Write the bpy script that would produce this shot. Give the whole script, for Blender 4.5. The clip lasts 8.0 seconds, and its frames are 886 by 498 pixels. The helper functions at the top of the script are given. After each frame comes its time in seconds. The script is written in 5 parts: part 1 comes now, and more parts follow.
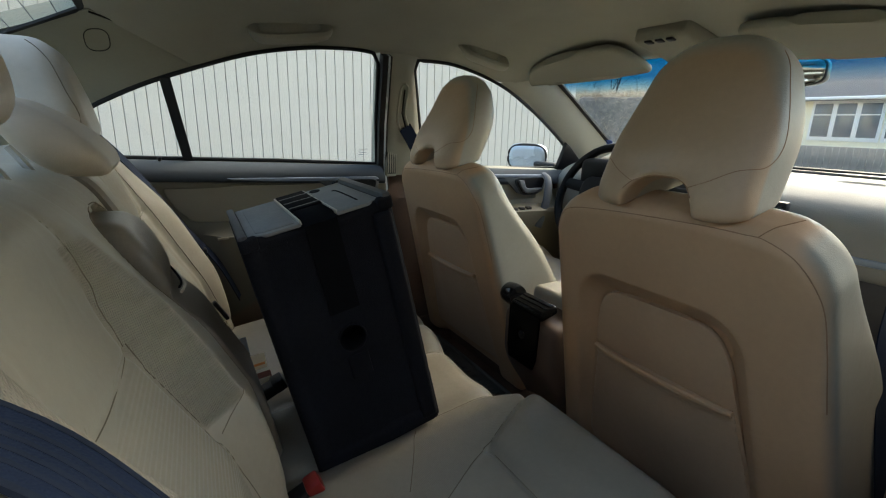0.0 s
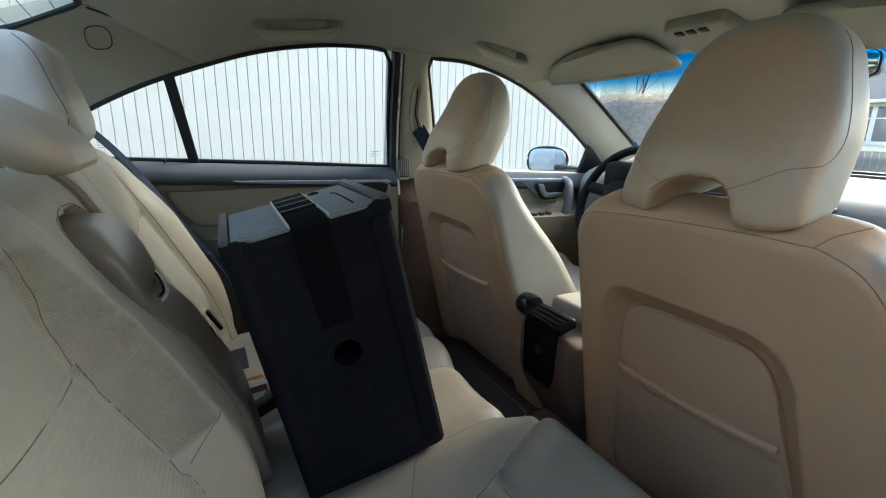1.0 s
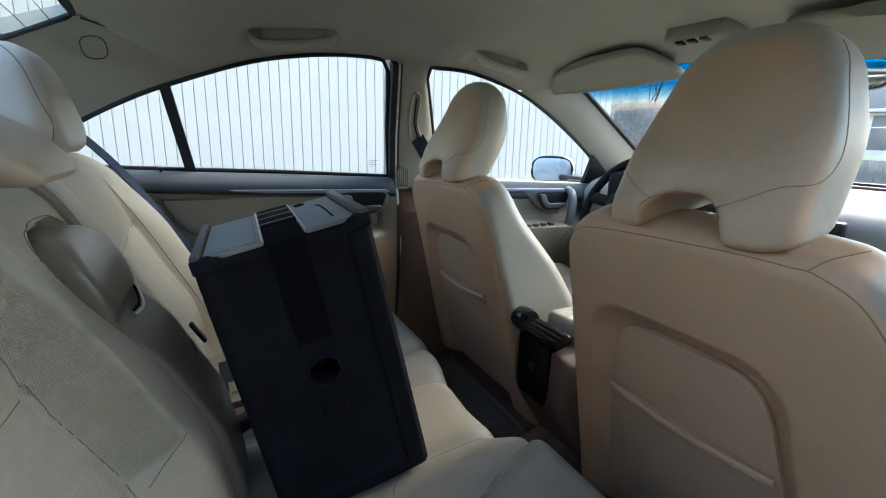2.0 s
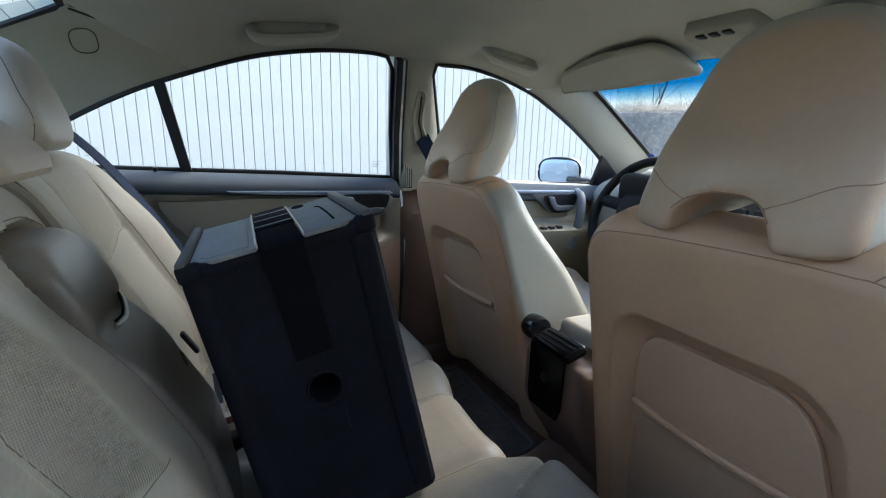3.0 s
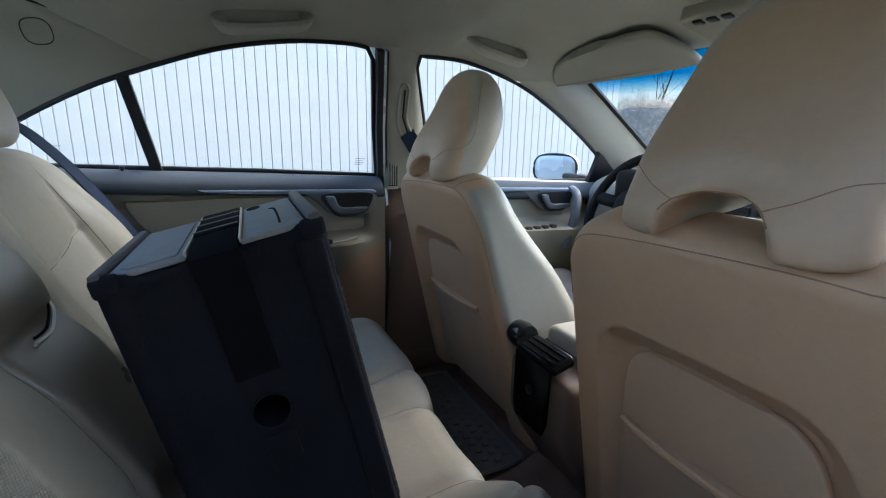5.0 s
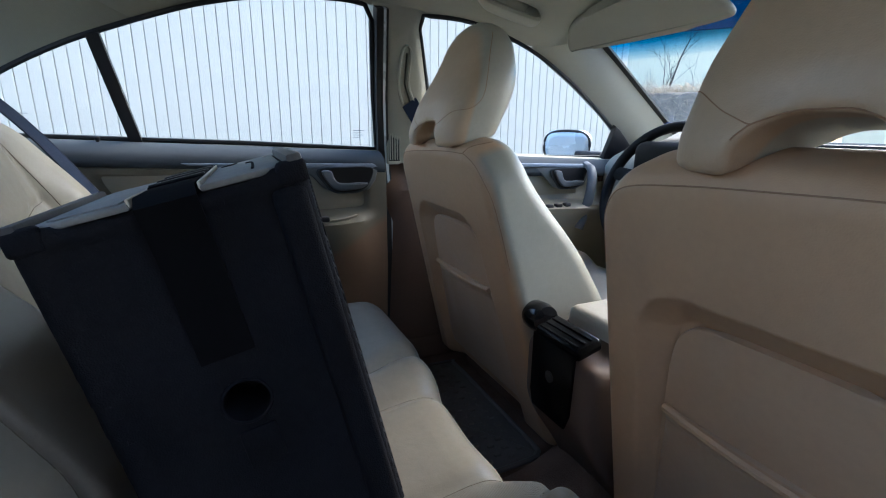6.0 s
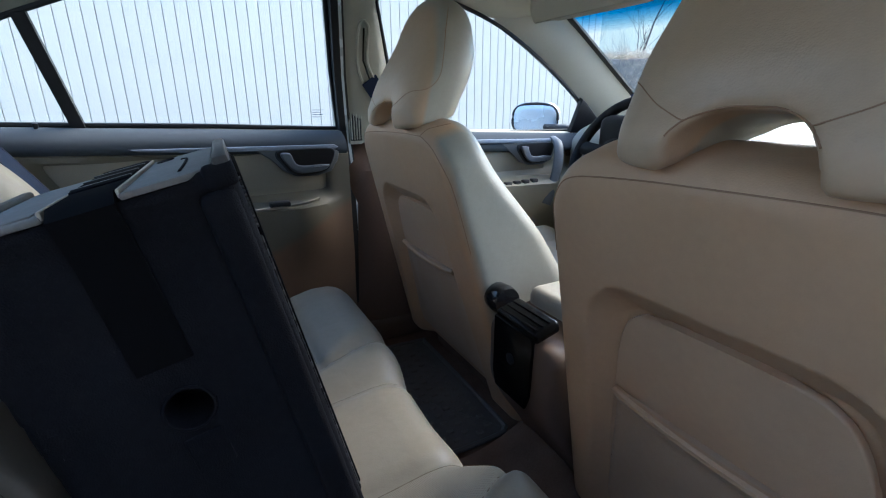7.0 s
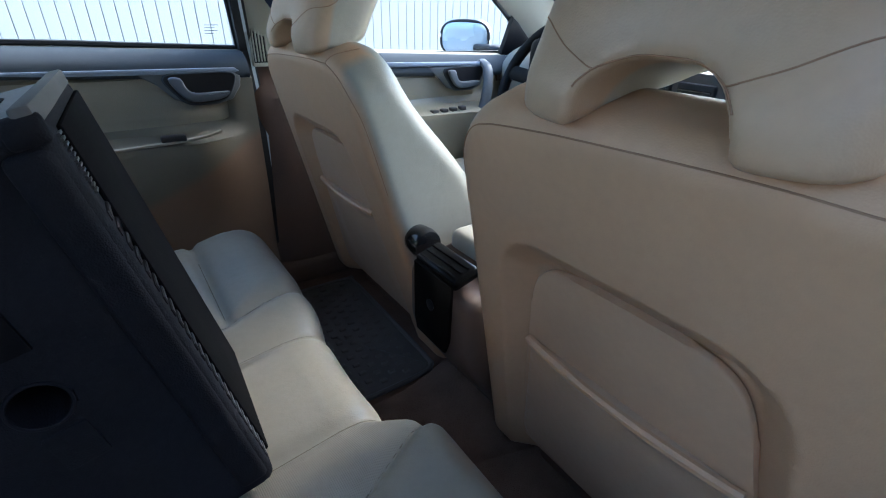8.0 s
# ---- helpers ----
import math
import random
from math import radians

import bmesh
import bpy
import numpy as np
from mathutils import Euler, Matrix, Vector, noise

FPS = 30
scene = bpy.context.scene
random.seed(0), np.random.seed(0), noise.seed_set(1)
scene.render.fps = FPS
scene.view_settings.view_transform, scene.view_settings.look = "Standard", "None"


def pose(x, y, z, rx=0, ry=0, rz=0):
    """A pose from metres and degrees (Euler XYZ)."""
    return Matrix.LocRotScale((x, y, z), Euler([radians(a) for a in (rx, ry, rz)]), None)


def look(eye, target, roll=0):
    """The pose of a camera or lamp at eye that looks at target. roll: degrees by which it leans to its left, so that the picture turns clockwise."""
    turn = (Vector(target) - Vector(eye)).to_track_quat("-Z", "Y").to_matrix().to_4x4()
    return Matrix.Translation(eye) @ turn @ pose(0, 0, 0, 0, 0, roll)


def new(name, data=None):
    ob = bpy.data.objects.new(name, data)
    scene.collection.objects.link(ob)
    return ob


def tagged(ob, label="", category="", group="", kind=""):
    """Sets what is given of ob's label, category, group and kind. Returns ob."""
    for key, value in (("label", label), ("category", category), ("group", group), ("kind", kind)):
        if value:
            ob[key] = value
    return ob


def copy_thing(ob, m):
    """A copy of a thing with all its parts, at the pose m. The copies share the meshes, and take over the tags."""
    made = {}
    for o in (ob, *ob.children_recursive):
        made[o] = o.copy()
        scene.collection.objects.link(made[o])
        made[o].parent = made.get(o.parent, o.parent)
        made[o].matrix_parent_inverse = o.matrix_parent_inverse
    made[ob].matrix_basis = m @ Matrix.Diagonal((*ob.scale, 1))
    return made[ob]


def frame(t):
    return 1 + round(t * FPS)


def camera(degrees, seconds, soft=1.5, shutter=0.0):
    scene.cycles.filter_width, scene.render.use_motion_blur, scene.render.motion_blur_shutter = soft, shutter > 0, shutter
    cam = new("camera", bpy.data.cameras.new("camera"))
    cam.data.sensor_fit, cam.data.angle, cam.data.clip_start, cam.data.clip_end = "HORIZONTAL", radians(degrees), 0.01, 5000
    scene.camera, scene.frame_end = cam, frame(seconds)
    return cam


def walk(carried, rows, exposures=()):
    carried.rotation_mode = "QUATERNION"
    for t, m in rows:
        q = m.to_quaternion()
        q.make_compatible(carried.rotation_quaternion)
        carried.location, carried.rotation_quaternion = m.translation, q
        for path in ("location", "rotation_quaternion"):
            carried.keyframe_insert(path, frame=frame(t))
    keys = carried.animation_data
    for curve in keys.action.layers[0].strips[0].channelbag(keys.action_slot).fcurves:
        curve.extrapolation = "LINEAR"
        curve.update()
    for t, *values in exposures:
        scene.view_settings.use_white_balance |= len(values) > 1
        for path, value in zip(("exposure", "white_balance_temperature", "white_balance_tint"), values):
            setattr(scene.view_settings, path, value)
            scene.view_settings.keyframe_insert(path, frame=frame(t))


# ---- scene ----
cam = camera(86.8, 8.0, soft=1.1)
EXPOSURE = [(0.0, 2.32, 6850, 1), (0.5, 2.72, 6550, 1), (1.5, 2.95, 6050, 2), (3.5, 2.94, 5620, 5), (6.5, 2.80, 5530, 6), (8.0, 3.19, 5270, 4)]
PATH = [
    (0, (-0.697, -0.807, 1.044), (0.279, 0.861, 0.528), 1.4),
    (0.5, (-0.668, -0.773, 1.03), (0.268, 0.92, 0.522), 1.2),
    (1, (-0.639, -0.758, 1.03), (0.258, 0.96, 0.534), 1.2),
    (1.5, (-0.61, -0.767, 1.041), (0.256, 0.971, 0.559), 1.2),
    (3, (-0.577, -0.701, 1.028), (0.273, 1.05, 0.571), 1.5),
    (3.5, (-0.584, -0.683, 1.034), (0.274, 1.065, 0.575), 1.6),
    (4, (-0.575, -0.68, 1.032), (0.285, 1.067, 0.574), 1.6),
    (4.5, (-0.544, -0.675, 1.031), (0.307, 1.075, 0.569), 1.4),
    (4.7, (-0.524, -0.676, 1.035), (0.318, 1.077, 0.572), 1.4),
    (6, (-0.468, -0.577, 0.962), (0.349, 1.18, 0.465), 0.6),
    (6.5, (-0.448, -0.578, 0.983), (0.383, 1.166, 0.464), 0.3),
    (7, (-0.429, -0.58, 0.986), (0.45, 1.107, 0.369), -0.3),
    (7.5, (-0.401, -0.569, 1.017), (0.552, 1.018, 0.258), 0.3),
    (8, (-0.364, -0.55, 1.003), (0.666, 0.897, 0.084), 1.3),
]
walk(cam, [(t, look(eye, target, roll)) for t, eye, target, roll in PATH], EXPOSURE)


# ---------------------------------------------------------------- world and sun
world = bpy.data.worlds.new("overcast_sky")
scene.world = world
world.use_nodes = True
wn = world.node_tree
sky = wn.nodes.new("ShaderNodeTexSky")
sky.sky_type = "NISHITA"
sky.sun_disc = False
sky.sun_elevation = radians(40)
sky.sun_rotation = radians(84)
sky.air_density, sky.dust_density, sky.ozone_density = 1.0, 4.0, 1.0
wn.links.new(sky.outputs[0], wn.nodes["Background"].inputs[0])
wn.nodes["Background"].inputs[1].default_value = 0.15
sun_data = bpy.data.lights.new("sun", "SUN")
sun_data.energy, sun_data.angle, sun_data.color = 0.20, radians(60), (1.0, 0.97, 0.92)
sun = new("sun", sun_data)
sun.matrix_world = look((9.2, 1.0, 8), (0, 0, 0.8))

# ---------------------------------------------------------------- mesh tools
ORIGIN = {}


def thing(name, at, label, category="", group="", kind=""):
    """An empty at a thing's base, that its parts hang on."""
    ob = new(name)
    ob.empty_display_size = 0.05
    ob.location = at
    ORIGIN[ob.name] = Vector(at)
    return tagged(ob, label, category, group, kind)


def part(name, shape, material, parent=None, label="", smooth=True):
    """One mesh object from (vertices, faces) in world places, under a thing or a part."""
    verts, faces = shape
    o = ORIGIN[parent.name] if parent else Vector((0, 0, 0))
    me = bpy.data.meshes.new(name)
    me.from_pydata([(p[0] - o[0], p[1] - o[1], p[2] - o[2]) for p in verts], [], [tuple(int(i) for i in q) for q in faces])
    me.validate()
    bm = bmesh.new()
    bm.from_mesh(me)
    bmesh.ops.recalc_face_normals(bm, faces=bm.faces)
    bm.to_mesh(me)
    bm.free()
    if smooth:
        me.shade_smooth()
        me.set_sharp_from_angle(angle=radians(40))
    me.materials.append(material)
    ob = new(name, me)
    ORIGIN[ob.name] = o
    if parent:
        ob.parent = parent
    return tagged(ob, label)


def solid(name, shape, material, label, category="", group="", kind="", smooth=True):
    return tagged(part(name, shape, material, None, "", smooth), label, category, group, kind)


def joined(*shapes):
    verts, faces = [], []
    for v, f in shapes:
        n = len(verts)
        verts += [tuple(p) for p in v]
        faces += [[i + n for i in q] for q in f]
    return verts, faces


def moved(shape, m):
    return [tuple(m @ Vector(p)) for p in shape[0]], shape[1]


def from_bm(bm):
    bm.verts.index_update()
    out = [tuple(v.co) for v in bm.verts], [[v.index for v in q.verts] for q in bm.faces]
    bm.free()
    return out


def box(lo, hi, r=0.004, seg=2):
    bm = bmesh.new()
    bmesh.ops.create_cube(bm, size=1)
    c, s = [(a + b) / 2 for a, b in zip(lo, hi)], [b - a for a, b in zip(lo, hi)]
    for v in bm.verts:
        v.co = Vector([c[i] + v.co[i] * s[i] for i in range(3)])
    if r:
        bmesh.ops.bevel(bm, geom=bm.edges[:], offset=min(r, 0.45 * min(s)), segments=seg, affect="EDGES", profile=0.5)
    return from_bm(bm)


def prism(outline, m, depth, r=0.002, seg=2):
    """A plate: a flat outline in the x, y of the pose m, going depth along its z, with rounded edges."""
    bm = bmesh.new()
    ring = [bm.verts.new((p[0], p[1], 0)) for p in outline]
    face = bm.faces.new(ring)
    top = bmesh.ops.extrude_face_region(bm, geom=[face])
    for v in top["geom"]:
        if isinstance(v, bmesh.types.BMVert):
            v.co.z += depth
    if r:
        rim = [e for e in bm.edges if abs(e.verts[0].co.z - e.verts[1].co.z) < 1e-6]
        bmesh.ops.bevel(bm, geom=rim, offset=min(r, 0.45 * abs(depth)), segments=seg, affect="EDGES", profile=0.5)
    return moved(from_bm(bm), m)


def basis(o, ex, ey):
    """The pose whose x and y run along ex and ey."""
    ex, ey = Vector(ex).normalized(), Vector(ey)
    ey = (ey - ex * ey.dot(ex)).normalized()
    ez = ex.cross(ey)
    return Matrix(((ex[0], ey[0], ez[0], o[0]), (ex[1], ey[1], ez[1], o[1]), (ex[2], ey[2], ez[2], o[2]), (0, 0, 0, 1)))


def spline(points, n=8, closed=False):
    """A smooth line through points."""
    p = [np.array(q, float) for q in points]
    out, k = [], len(p)
    for i in range(k if closed else k - 1):
        if closed:
            a, b, c, d = p[i - 1], p[i], p[(i + 1) % k], p[(i + 2) % k]
        else:
            a, b, c, d = p[max(i - 1, 0)], p[i], p[i + 1], p[min(i + 2, k - 1)]
        for j in range(n):
            s = j / n
            out.append(0.5 * (2 * b + (c - a) * s + (2 * a - 5 * b + 4 * c - d) * s * s + (3 * b - a - 3 * c + d) * s ** 3))
    if not closed:
        out.append(p[-1])
    return [tuple(q) for q in out]


def tube(path, r, sides=8, closed=False, up=(0, 0, 1), flat=1.0):
    """A bar along a line: r its half width, flat the ratio of its height to its width; up points along its height."""
    verts, faces, k = [], [], len(path)
    for i, p in enumerate(path):
        p = Vector(p)
        a = Vector(path[(i - 1) % k] if closed or i else path[0])
        b = Vector(path[(i + 1) % k] if closed or i < k - 1 else path[-1])
        way = (b - a).normalized()
        side = way.cross(Vector(up))
        side = side.normalized() if side.length > 1e-4 else way.orthogonal().normalized()
        high = side.cross(way)
        rr = r[i] if isinstance(r, (list, tuple)) else r
        for j in range(sides):
            w = 2 * math.pi * (j + 0.5) / sides
            verts.append(tuple(p + side * rr * math.cos(w) + high * rr * flat * math.sin(w)))
    for i in range(k if closed else k - 1):
        for j in range(sides):
            a, b = i * sides, ((i + 1) % k) * sides
            faces.append((a + j, a + (j + 1) % sides, b + (j + 1) % sides, b + j))
    if not closed:
        faces += [tuple(range(sides))[::-1], tuple(range((k - 1) * sides, k * sides))]
    return verts, faces


def strap(path, width, thick, across):
    """A flat webbing along a line; across: the direction of its width."""
    verts, faces, k = [], [], len(path)
    for i, p in enumerate(path):
        p, a, b = Vector(p), Vector(path[max(i - 1, 0)]), Vector(path[min(i + 1, k - 1)])
        way = (b - a).normalized()
        w = Vector(across)
        w = (w - way * w.dot(way)).normalized() * width / 2
        h = way.cross(w).normalized() * thick / 2
        verts += [tuple(q) for q in (p - w - h, p + w - h, p + w + h, p - w + h)]
    for i in range(k - 1):
        for j in range(4):
            faces.append((4 * i + j, 4 * i + (j + 1) % 4, 4 * i + 4 + (j + 1) % 4, 4 * i + 4 + j))
    return verts, faces + [(3, 2, 1, 0), (4 * k - 4, 4 * k - 3, 4 * k - 2, 4 * k - 1)]


def sheet(inner, outer, nu, nv):
    """A thick sheet: its two skins as functions of u, v from 0 to 1."""
    verts = [tuple(fn(i / nu, j / nv)) for fn in (inner, outer) for i in range(nu + 1) for j in range(nv + 1)]
    n = (nu + 1) * (nv + 1)

    def at(s, i, j):
        return s * n + i * (nv + 1) + j
    faces = []
    for i in range(nu):
        for j in range(nv):
            for s in (0, 1):
                faces.append((at(s, i, j), at(s, i + 1, j), at(s, i + 1, j + 1), at(s, i, j + 1)))
    for i in range(nu):
        for j in (0, nv):
            faces.append((at(0, i, j), at(0, i + 1, j), at(1, i + 1, j), at(1, i, j)))
    for j in range(nv):
        for i in (0, nu):
            faces.append((at(0, i, j), at(0, i, j + 1), at(1, i, j + 1), at(1, i, j)))
    return verts, faces


def lathe(profile, m, sides=24):
    """A turned body: (radius, height) pairs about the z of the pose m."""
    verts, faces = [], []
    for r, h in profile:
        verts += [(r * math.cos(2 * math.pi * j / sides), r * math.sin(2 * math.pi * j / sides), h) for j in range(sides)]
    for i in range(len(profile) - 1):
        for j in range(sides):
            faces.append((i * sides + j, i * sides + (j + 1) % sides, (i + 1) * sides + (j + 1) % sides, (i + 1) * sides + j))
    faces += [tuple(range(sides))[::-1], tuple(range((len(profile) - 1) * sides, len(profile) * sides))]
    return moved((verts, faces), m)


# soft bodies: upholstery and mouldings from a distance function
def step(a, b, v):
    s = np.clip((v - a) / (b - a), 0, 1)
    return s * s * (3 - 2 * s)


def rmax(a, b, r):
    """The overlap of two bodies, its edge rounded by r."""
    return np.minimum(np.maximum(a, b), -r) + np.hypot(np.maximum(a + r, 0), np.maximum(b + r, 0))


def settle(f, p, turns=5, reach=0.006):
    """Moves points onto the surface f = 0."""
    e = 1e-4
    for _ in range(turns):
        d = f(*p.T)
        g = np.stack([(f(*(p + e * np.eye(3)[i]).T) - f(*(p - e * np.eye(3)[i]).T)) / (2 * e) for i in range(3)], 1)
        k = d / np.maximum((g * g).sum(1), 1e-3)
        p = p - g * np.clip(k, -reach, reach)[:, None]
    return p


def soft_body(f, lo, hi, h):
    """The closed surface where f(x, y, z) = 0 within a box, in quads about h wide."""
    n = [int(math.ceil((b - a) / h)) + 1 for a, b in zip(lo, hi)]
    axes = [lo[i] + h * np.arange(n[i]) for i in range(3)]
    inside = f(*np.meshgrid(*axes, indexing="ij")) < 0
    c = [m - 1 for m in n]
    count = sum(inside[i:i + c[0], j:j + c[1], k:k + c[2]].astype(int) for i in (0, 1) for j in (0, 1) for k in (0, 1))
    cells = (count > 0) & (count < 8)
    ids = -np.ones(cells.shape, int)
    ids[cells] = np.arange(cells.sum())
    p = np.array(lo) + h * (np.argwhere(cells) + 0.5)
    p = settle(f, p)
    faces = []
    for ax in range(3):
        a, b = [i for i in range(3) if i != ax]
        one = np.take(inside, range(0, n[ax] - 1), ax)
        two = np.take(inside, range(1, n[ax]), ax)
        for spot in np.argwhere(one != two):
            if 0 < spot[a] < n[a] - 1 and 0 < spot[b] < n[b] - 1:
                q = []
                for da, db in ((1, 1), (0, 1), (0, 0), (1, 0)):
                    s = list(spot)
                    s[a] -= da
                    s[b] -= db
                    q.append(ids[tuple(s)])
                faces.append(q if one[tuple(spot)] == (ax != 1) else q[::-1])
    return [tuple(v) for v in p], faces


def laid(f, points, n=8, closed=False):
    """A smooth line through points, laid onto the surface f = 0."""
    return [tuple(q) for q in settle(f, np.array(spline(points, n, closed)), 12, 0.02)]


def seam(f, points, r=0.0016, n=8, closed=False):
    return tube(laid(f, points, n, closed), r, 6, closed)


# ---------------------------------------------------------------- materials
def material(name, colour, rough=0.5, metal=0.0, vary=0.12, scale=6.0, grain=0.0, grain_scale=300.0, spec=0.5, stain=0.0, coat=0.0, crease=0.0):
    """A surface: its colour wavers at a broad and a fine scale; grain is the height of its fine relief."""
    mat = bpy.data.materials.new(name)
    mat.use_nodes = True
    nt = mat.node_tree
    b = nt.nodes["Principled BSDF"]
    b.inputs["Roughness"].default_value, b.inputs["Metallic"].default_value = rough, metal
    b.inputs["Specular IOR Level"].default_value = spec
    b.inputs["Coat Weight"].default_value = coat
    co = nt.nodes.new("ShaderNodeTexCoord")
    wide = nt.nodes.new("ShaderNodeTexNoise")
    wide.inputs["Scale"].default_value, wide.inputs["Detail"].default_value = scale, 5
    nt.links.new(co.outputs["Object"], wide.inputs["Vector"])
    fine = nt.nodes.new("ShaderNodeTexNoise")
    fine.inputs["Scale"].default_value, fine.inputs["Detail"].default_value = scale * 22, 3
    nt.links.new(co.outputs["Object"], fine.inputs["Vector"])
    both = nt.nodes.new("ShaderNodeMath")
    both.operation = "MULTIPLY_ADD"
    both.inputs[1].default_value = 0.35
    nt.links.new(fine.outputs[0], both.inputs[0])
    nt.links.new(wide.outputs[0], both.inputs[2])
    ramp = nt.nodes.new("ShaderNodeMapRange")
    ramp.inputs["From Min"].default_value, ramp.inputs["From Max"].default_value = 0.4, 0.95
    ramp.inputs["To Min"].default_value, ramp.inputs["To Max"].default_value = 1 - vary, 1 + vary
    nt.links.new(both.outputs[0], ramp.inputs["Value"])
    tint = nt.nodes.new("ShaderNodeVectorMath")
    tint.operation = "SCALE"
    tint.inputs[0].default_value = colour[:3]
    nt.links.new(ramp.outputs[0], tint.inputs["Scale"])
    nt.links.new(tint.outputs[0], b.inputs["Base Color"])
    rr = nt.nodes.new("ShaderNodeMapRange")
    rr.inputs["From Min"].default_value, rr.inputs["From Max"].default_value = 0.3, 0.7
    rr.inputs["To Min"].default_value, rr.inputs["To Max"].default_value = max(rough - 0.06, 0.02), min(rough + 0.08, 1)
    nt.links.new(wide.outputs[0], rr.inputs["Value"])
    nt.links.new(rr.outputs[0], b.inputs["Roughness"])
    if grain:
        cells = nt.nodes.new("ShaderNodeTexVoronoi")
        cells.inputs["Scale"].default_value = grain_scale
        nt.links.new(co.outputs["Object"], cells.inputs["Vector"])
        bump = nt.nodes.new("ShaderNodeBump")
        bump.inputs["Strength"].default_value, bump.inputs["Distance"].default_value = 0.6, grain
        nt.links.new(cells.outputs["Distance"], bump.inputs["Height"])
        nt.links.new(bump.outputs[0], b.inputs["Normal"])
        if crease:
            folds = nt.nodes.new("ShaderNodeTexNoise")
            folds.inputs["Scale"].default_value, folds.inputs["Detail"].default_value = 14, 4
            folds.inputs["Distortion"].default_value = 0.6
            nt.links.new(co.outputs["Object"], folds.inputs["Vector"])
            broad = nt.nodes.new("ShaderNodeBump")
            broad.inputs["Strength"].default_value, broad.inputs["Distance"].default_value = 0.5, crease
            nt.links.new(folds.outputs[0], broad.inputs["Height"])
            nt.links.new(broad.outputs[0], bump.inputs["Normal"])
    return mat


def knit(name, colour, blocks, pitch=0.0052, deep=0.0008, shade=0.72, axes=((0, 1, 1), (0, 1, -1)), ribs=()):
    """Leather with insets of ribbed cloth, rows of small dents, where the blocks are."""
    mat = material(name, colour, 0.48, vary=0.10, scale=5, grain=0.0002, grain_scale=650, spec=0.36, crease=0.004)
    nt = mat.node_tree
    b = nt.nodes["Principled BSDF"]
    co = nt.nodes.new("ShaderNodeTexCoord")
    waves = []
    for axis in axes:
        dot = nt.nodes.new("ShaderNodeVectorMath")
        dot.operation = "DOT_PRODUCT"
        dot.inputs[1].default_value = [2 * math.pi / pitch * a for a in axis]
        nt.links.new(co.outputs["Object"], dot.inputs[0])
        s = nt.nodes.new("ShaderNodeMath")
        s.operation = "SINE"
        nt.links.new(dot.outputs["Value"], s.inputs[0])
        waves.append(s)
    mul = nt.nodes.new("ShaderNodeMath")
    mul.operation = "MULTIPLY"
    nt.links.new(waves[0].outputs[0], mul.inputs[0])
    nt.links.new(waves[1].outputs[0], mul.inputs[1])
    bump = nt.nodes.new("ShaderNodeBump")
    bump.inputs["Strength"].default_value, bump.inputs["Distance"].default_value = 0.9, deep
    where = region(nt, blocks, 0.004)
    height = joint(nt, "MULTIPLY", mul.outputs[0], where)
    if ribs:
        dot = nt.nodes.new("ShaderNodeVectorMath")
        dot.operation, dot.inputs[1].default_value = "DOT_PRODUCT", (0, 0.45 / 0.0055, 2 * math.pi / 0.0055)
        nt.links.new(co.outputs["Object"], dot.inputs[0])
        wave = nt.nodes.new("ShaderNodeMath")
        wave.operation = "SINE"
        nt.links.new(dot.outputs["Value"], wave.inputs[0])
        faint = nt.nodes.new("ShaderNodeMath")
        faint.operation, faint.inputs[1].default_value = "MULTIPLY", 0.4
        nt.links.new(wave.outputs[0], faint.inputs[0])
        height = joint(nt, "ADD", height, joint(nt, "MULTIPLY", faint.outputs[0], region(nt, ribs, 0.0008)))
    nt.links.new(height, bump.inputs["Height"])
    nt.links.new(b.inputs["Normal"].links[0].from_socket, bump.inputs["Normal"])
    nt.links.new(bump.outputs[0], b.inputs["Normal"])
    holes = nt.nodes.new("ShaderNodeMapRange")
    holes.inputs["From Min"].default_value, holes.inputs["From Max"].default_value = 0.35, 0.9
    nt.links.new(height, holes.inputs["Value"])
    dark = nt.nodes.new("ShaderNodeMix")
    dark.data_type = "RGBA"
    dark.inputs[7].default_value = (*[c * shade for c in colour], 1)
    nt.links.new(holes.outputs[0], dark.inputs[0])
    nt.links.new(b.inputs["Base Color"].links[0].from_socket, dark.inputs[6])
    nt.links.new(dark.outputs[2], b.inputs["Base Color"])
    rough = nt.nodes.new("ShaderNodeMath")
    rough.operation, rough.inputs[1].default_value = "MULTIPLY_ADD", 0.3
    nt.links.new(where, rough.inputs[0])
    nt.links.new(b.inputs["Roughness"].links[0].from_socket, rough.inputs[2])
    nt.links.new(rough.outputs[0], b.inputs["Roughness"])
    return mat


